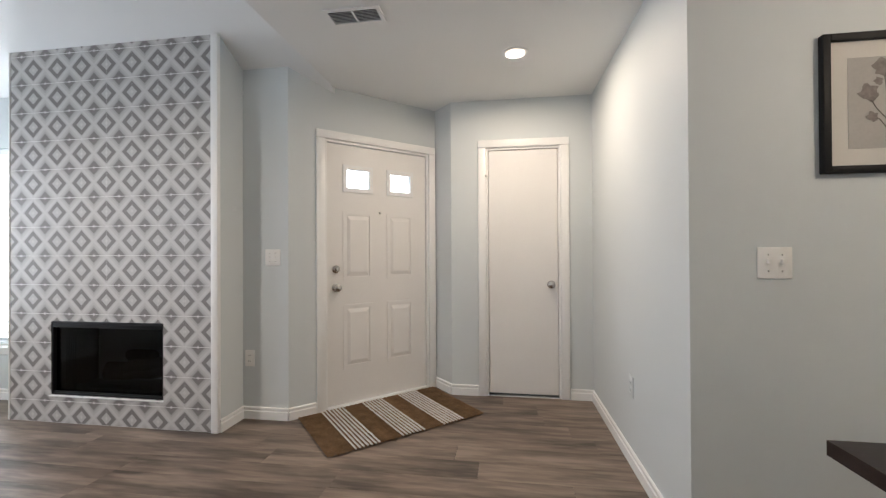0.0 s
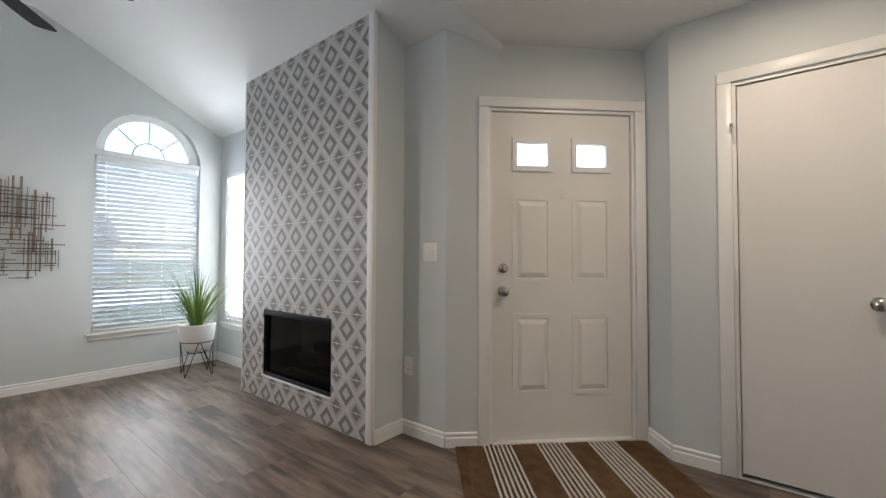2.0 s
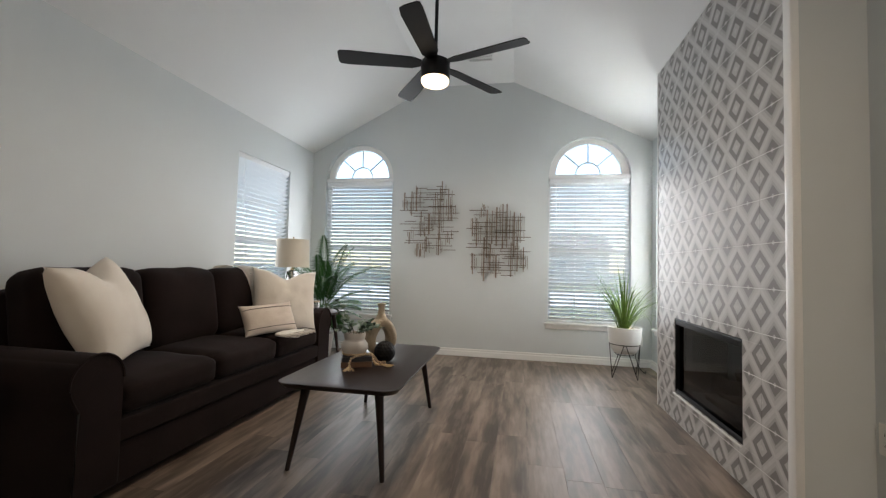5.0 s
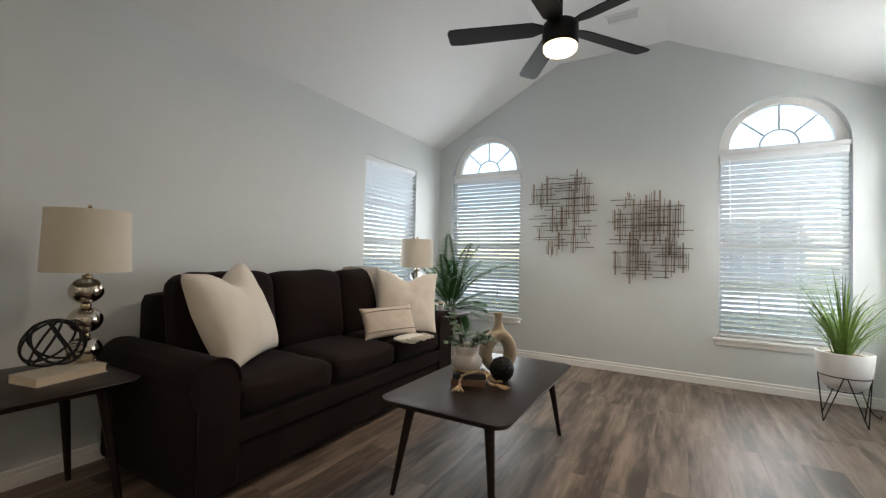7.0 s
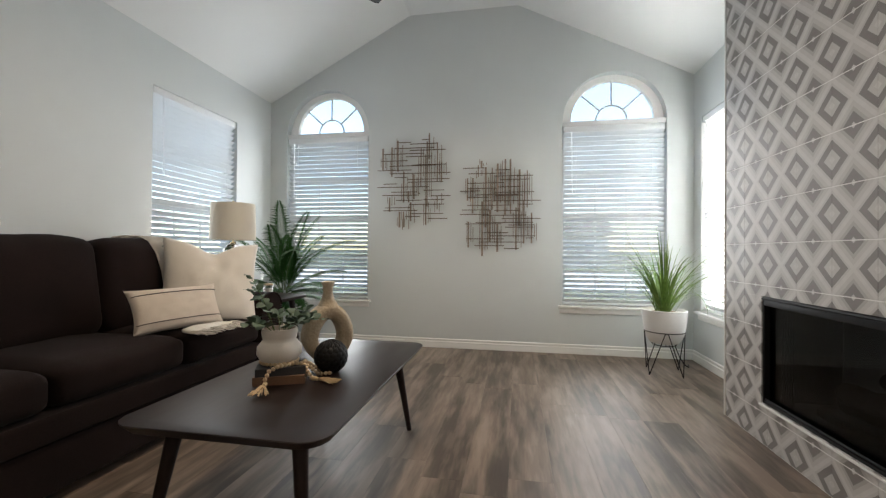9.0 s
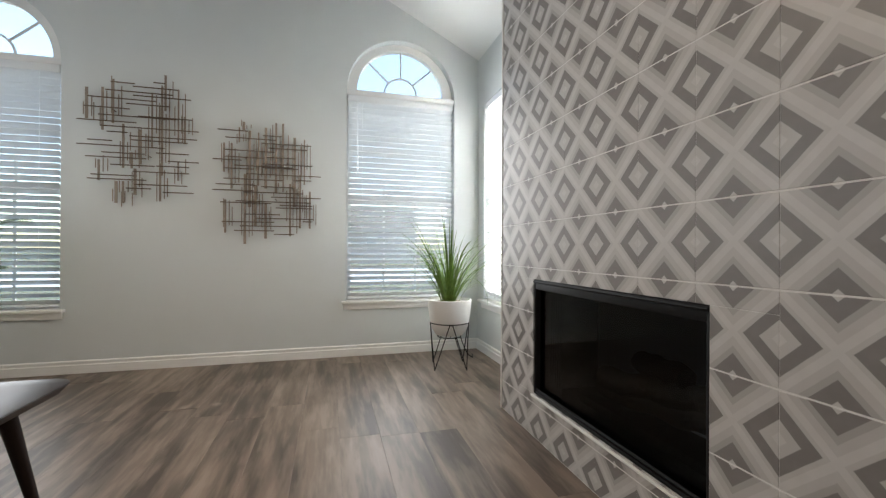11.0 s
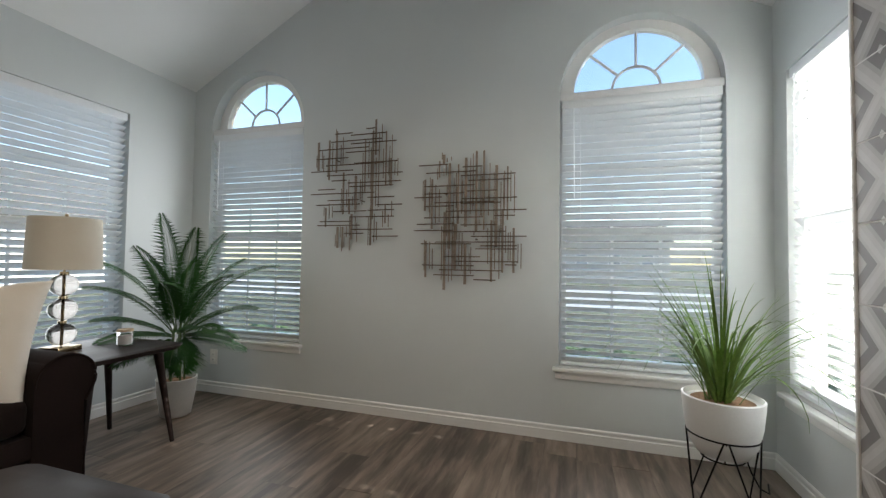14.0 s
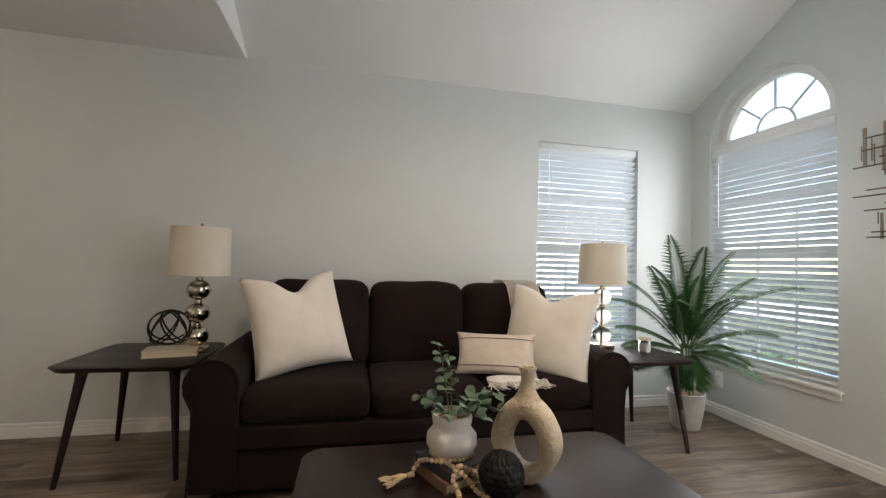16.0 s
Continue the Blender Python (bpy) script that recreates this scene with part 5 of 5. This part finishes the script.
wall_art(1.128, 1.327,
         ((-34, -14, 37), (-29, 5, 32), (-4, 9, 35), (-5, 30, 29), (0, 27, 26), (-30, 4, 23), (-30, -3, 18), (-1, 19, 19), (-37, -18, 16), (-4, 31, 14), (-23, 17, 12), (-5, 21, 11), (-30, -10, 10), (-15, 37, 6), (17, 30, 3), (-30, 10, 2),
          (-35, -9, -2), (-5, 19, -3), (-37, -10, -6), (-17, 24, -7), (2, 37, -10), (-22, 30, -14), (-32, 2, -15), (8, 31, -16), (5, 31, -18), (-16, 8, -23), (-9, 32, -26), (-31, 4, -29), (24, 31, -28), (-19, 22, -32), (-23, 4, -35), (4, 18, -38)),
         ((-17, 38, 44), (-25, -5, 28), (-13, -18, 38), (-7, -2, 37), (-2, -4, 41), (5, -1, 45), (10, -6, 45), (18, -17, 35), (22, -33, 7), (25, 0, 34), (15, -39, 0), (-29, -37, -13), (29, -33, -5), (-2, -41, -15), (-9, -32, -2), (-16, -45, 6), (5, -7, 0), (-30, 7, 28), (-20, 29, 40)),
         77, "bronze rod lattice wall sculpture hung the lower of two")

pic = thing("framed_picture", 1.43, PIC_Y, 1.708, "black-framed grey botanical print on the wall", "picture")
pw, ph_ = 0.205, 0.25
for q in ((-pw, -ph_, -pw + 0.026, ph_), (pw - 0.026, -ph_, pw, ph_), (-pw + 0.026, -ph_, pw - 0.026, -ph_ + 0.026), (-pw + 0.026, ph_ - 0.026, pw - 0.026, ph_)):
    part("frame", box(q[0], -0.028, q[1], q[2], -0.001, q[3], 0.003), BLACK_METAL, pic, "black moulding")
part("mount", box(-pw + 0.026, -0.012, -ph_ + 0.026, pw - 0.026, -0.006, ph_ - 0.026), PICTURE_MAT, pic, "cream mount", None)
part("print", box(-0.118, -0.0136, -0.163, 0.118, -0.0124, 0.163), PRINT_GREY, pic, "grey print", None)
ink = bmesh.new()
stems = (((0.0, -0.15), (0.004, 0.03), (-0.004, 0.10)), ((0.002, -0.06), (-0.03, -0.02), (-0.045, 0.01)), ((0.003, -0.05), (0.035, 0.0), (0.05, 0.05)), ((0.0, -0.09), (-0.02, -0.06), (-0.035, -0.055)))
for st in stems:
    tube([(u, -0.0142, v) for u, v in st], 0.0018, 4, ink)
part("print_stems", ink, PRINT_INK, pic, "", None)
ri = random.Random(3)
for cu, cv, r in ((-0.006, 0.125, 0.032), (-0.052, 0.035, 0.030), (0.055, 0.075, 0.034), (-0.042, -0.05, 0.018), (0.03, 0.12, 0.018), (-0.022, 0.075, 0.014)):
    pts = [(cu + r * (1 + 0.22 * math.sin(5 * a + cu * 40) + ri.uniform(-0.1, 0.1)) * math.cos(a), cv + r * (1 + 0.2 * math.sin(4 * a) + ri.uniform(-0.1, 0.1)) * math.sin(a)) for a in [2 * math.pi * i / 22 for i in range(22)]]
    part("print_flower", prism(pts, [], lambda u, v, w: (u, -0.0146 + w, v), 0.0006), PRINT_INK, pic, "", None)

# ---------------------------------------------------------------- doormat
rug = thing("door_mat", -0.725, 2.885, 0.0, "brown jute doormat with white woven stripes", "rug", 41.8)
RL, RW = 0.575, 0.355
bm = bmesh.new()
nx, ny = 92, 40
top = [[bm.verts.new((-RL + 2 * RL * i / nx, -RW + 2 * RW * j / ny + 0.006 * noise.noise(Vector((i * 0.25, 0, j > ny / 2))) * (j in (0, ny)), 0.009 + 0.0022 * math.sin(i * 2.2) + 0.002 * noise.noise(Vector((i * 0.9, j * 0.7, 0))))) for j in range(ny + 1)] for i in range(nx + 1)]
for i in range(nx):
    for j in range(ny):
        bm.faces.new((top[i][j], top[i + 1][j], top[i + 1][j + 1], top[i][j + 1]))
bmesh.ops.solidify(bm, geom=bm.faces[:], thickness=0.008)
part("weave", bm, RUG_JUTE, rug, "brown jute weave", 80)
for c in (-0.325, -0.005, 0.31):
    for k in range(7):
        x = c + (k - 3) * 0.0258
        pts = [(x + 0.0025 * noise.noise(Vector((x * 30, j * 0.5, 0))), -RW + 0.004 + 2 * (RW - 0.004) * j / 60, 0.0115 + 0.0012 * math.sin(j * 2.6)) for j in range(61)]
        part("white_stripe", tube(pts, 0.0062, 6), RUG_WHITE, rug, "white cotton stripe")

# ---------------------------------------------------------------- ceiling light over the table behind the camera
dome = thing("ceiling_light", 1.95, 0.35, FLAT, "lit warm frosted dome ceiling light", "ceiling light")
part("rim", lathe([(0, -0.001), (0.15, -0.001), (0.15, -0.02), (0.14, -0.022), (0, -0.022)], 32), NICKEL, dome)
part("shade", lathe([(0.138, -0.0225), (0.12, -0.055), (0.07, -0.078), (0, -0.085)], 32), LAMP_GLOW, dome, "glowing frosted dome")

# ---------------------------------------------------------------- outdoors
tagged(part("ground", box(-400, -400, -0.42, 400, 400, -0.30), LAWN, None, "", None), "sunlit green lawn outside", "ground", "", "structure")
# pale slab added as a reflector, sending sunlight up through the slats
tagged(part("pavement", box(-6.2, -3.2, -0.299, 1.5, 4.2, -0.28), CONCRETE, None, "", None), "added pale grey slab outside the windows that bounces light indoors", "pavement", "", "structure")
tagged(part("road", box(-26, -400, -0.299, -15, 400, -0.285), CONCRETE, None, "", None), "pale concrete street beyond the lawn", "road", "", "structure")
hb = bmesh.new()
ro = random.Random(2)
for k in range(260):
    side = k % 3
    if side == 0:
        c = Vector((-6.4 + ro.uniform(-0.35, 0.35), ro.uniform(-3, 4), -0.05))
    elif side == 1:
        c = Vector((ro.uniform(-6, -2.6), 4.6 + ro.uniform(-0.3, 0.3), -0.05))
    else:
        c = Vector((ro.uniform(-6, -2), -3.4 + ro.uniform(-0.3, 0.3), -0.05))
    r = bmesh.ops.create_icosphere(hb, subdivisions=2, radius=ro.uniform(0.14, 0.26), matrix=Matrix.Translation(c))
    for v in r["verts"]:
        v.co += 0.06 * Vector((noise.noise(v.co * 6), noise.noise(v.co * 6 + Vector((9, 0, 0))), noise.noise(v.co * 6 + Vector((0, 9, 0)))))
ob = part("shrubs", hb, HEDGE, None, "", None)
tagged(ob, "low green shrubs under the windows", "shrub", "", "stuff")


def far_house(x, y, turn, label):
    h = thing("house", x, y, -0.30, label, "house", turn)
    part("wall", box(-6, -4, 0, 6, 4, 3.0), SIDING, h, "grey siding", None)
    part("roof", prism([(-4.5, 2.95), (4.5, 2.95), (0, 5.4)], [], lambda u, v, w: (-6.4 + w, u, v), 12.8), ROOFING, h, "dark shingle roof", None)
    for u in (-4, -1.3, 1.5, 4.2):
        wdw = part("window", box(u - 0.55, -4.06, 0.95, u + 0.55, -4.0, 2.35), VINYL, h, "white framed window", None)
        part("pane", box(u - 0.46, -4.075, 1.04, u + 0.46, -4.061, 2.26), FAR_PANE, wdw, "", None)


far_house(-46, 4, 90, "grey sided single-storey house across the lawn")
far_house(-14, -22, 180, "grey sided single-storey house across the lawn")
far_house(-12, 62, 0, "grey sided single-storey house across the lawn")

# ---------------------------------------------------------------- floor planks and wall tiles
floor = tagged(part("floor", box(XW - 0.1, YS - 0.1, -0.0079, XE + 0.1, 3.65, -0.004), SOOT_AND_GAP_SHADE, None, "", None), "grey-brown wood-look plank floor", "floor", "", "structure")
PW, PL = 0.178, 1.22
plank_meshes = {}


def plank(x0, x1, y):
    """A plank from x0 to x1; planks cut to the same length share one mesh."""
    size = round(x1 - x0, 2)
    if size < 0.03:
        return
    if size not in plank_meshes:
        plank_meshes[size] = mesh_of(box(-size / 2 + 0.0002, -PW / 2 + 0.0002, -0.004, size / 2 - 0.0002, PW / 2 - 0.0002, 0.0, 0.0005, 1), PLANK)
    ob = new("plank", plank_meshes[size])
    ob.parent = floor
    ob.matrix_basis = pose((x0 + x1) / 2, y, 0)


rng = random.Random(4)
rows_y = int((3.60 - YS) / PW) + 1
for j in range(rows_y):
    y = YS + PW * (j + 0.5)
    x = XW - rng.random() * PL
    start = XW - 0.02 if y < YR else D0.x + 1.05 * (y - PW / 2 - NOOK_Y) - 0.12
    end = XE + 0.02 if y < PIC_Y + 0.05 else HALL_X + 0.05
    while x < end:
        plank(max(x, start), min(x + PL, end), y)
        x += PL

PITCH, Z0 = 0.2035, 0.152 - 0.2035


def tile_mesh(u0, u1, v0, v1):
    """Part u0..u1, v0..v1 of a tile, with the front face's corners kept in its uv."""
    w = PITCH - 0.0035
    bm = box(-0.5 * w + u0 * w, -0.006, -0.5 * w + v0 * w, -0.5 * w + u1 * w, 0.004, -0.5 * w + v1 * w, 0.0012, 1)
    uv = bm.loops.layers.uv.new("UVMap")
    for f in bm.faces:
        for lp in f.loops:
            lp[uv].uv = (lp.vert.co.x / w + 0.5, lp.vert.co.z / w + 0.5)
    return mesh_of(bm, TILE)


meshes = {}


def tile_at(cx, cz, u0, u1, v0, v1):
    if u1 - u0 < 0.03 or v1 - v0 < 0.03:
        return
    key = tuple(round(v, 3) for v in (u0, u1, v0, v1))
    if key not in meshes:
        meshes[key] = tile_mesh(*key)
    ob = new("tile", meshes[key])
    ob.parent = chimney
    ob.matrix_basis = pose(cx, YF + 0.006, cz)


TILE_X = -2.42
for i in range(-6, 4):
    for j in range(0, 14):
        x0, x1 = TILE_X + PITCH * 0.983 * i, TILE_X + PITCH * 0.983 * (i + 1)
        z0, z1 = Z0 + PITCH * j, Z0 + PITCH * (j + 1)
        cx, cz = (x0 + x1) / 2, (z0 + z1) / 2
        lim = lambda v, a, b: max(0.0, min(1.0, (v - a) / (b - a)))
        u0, u1 = lim(TX0, x0, x1), lim(TX1, x0, x1)
        v0, v1 = lim(0.002, z0, z1), lim(TILE_TOP - 0.002, z0, z1)
        fu0, fu1, fv0, fv1 = lim(FX0, x0, x1), lim(FX1, x0, x1), lim(FZ0, z0, z1), lim(FZ1, z0, z1)
        if u1 <= u0 or v1 <= v0:
            continue
        if fu1 - fu0 > 0.001 and fv1 - fv0 > 0.001:
            tile_at(cx, cz, u0, u1, v0, fv0)
            tile_at(cx, cz, u0, u1, fv1, v1)
            tile_at(cx, cz, u0, fu0, max(v0, fv0), min(v1, fv1))
            tile_at(cx, cz, fu1, u1, max(v0, fv0), min(v1, fv1))
        else:
            tile_at(cx, cz, u0, u1, v0, v1)
part("grout", prism([(TX0 + 0.001, 0.001), (TX1 - 0.001, 0.001), (TX1 - 0.001, TILE_TOP - 0.001), (TX0 + 0.001, TILE_TOP - 0.001)], [rect_loop(FX0, FX1, FZ0, FZ1)],
                    lambda u, v, w: (u, YF + 0.0010 + w, v), 0.009), GROUT, chimney, "pale grout", None)
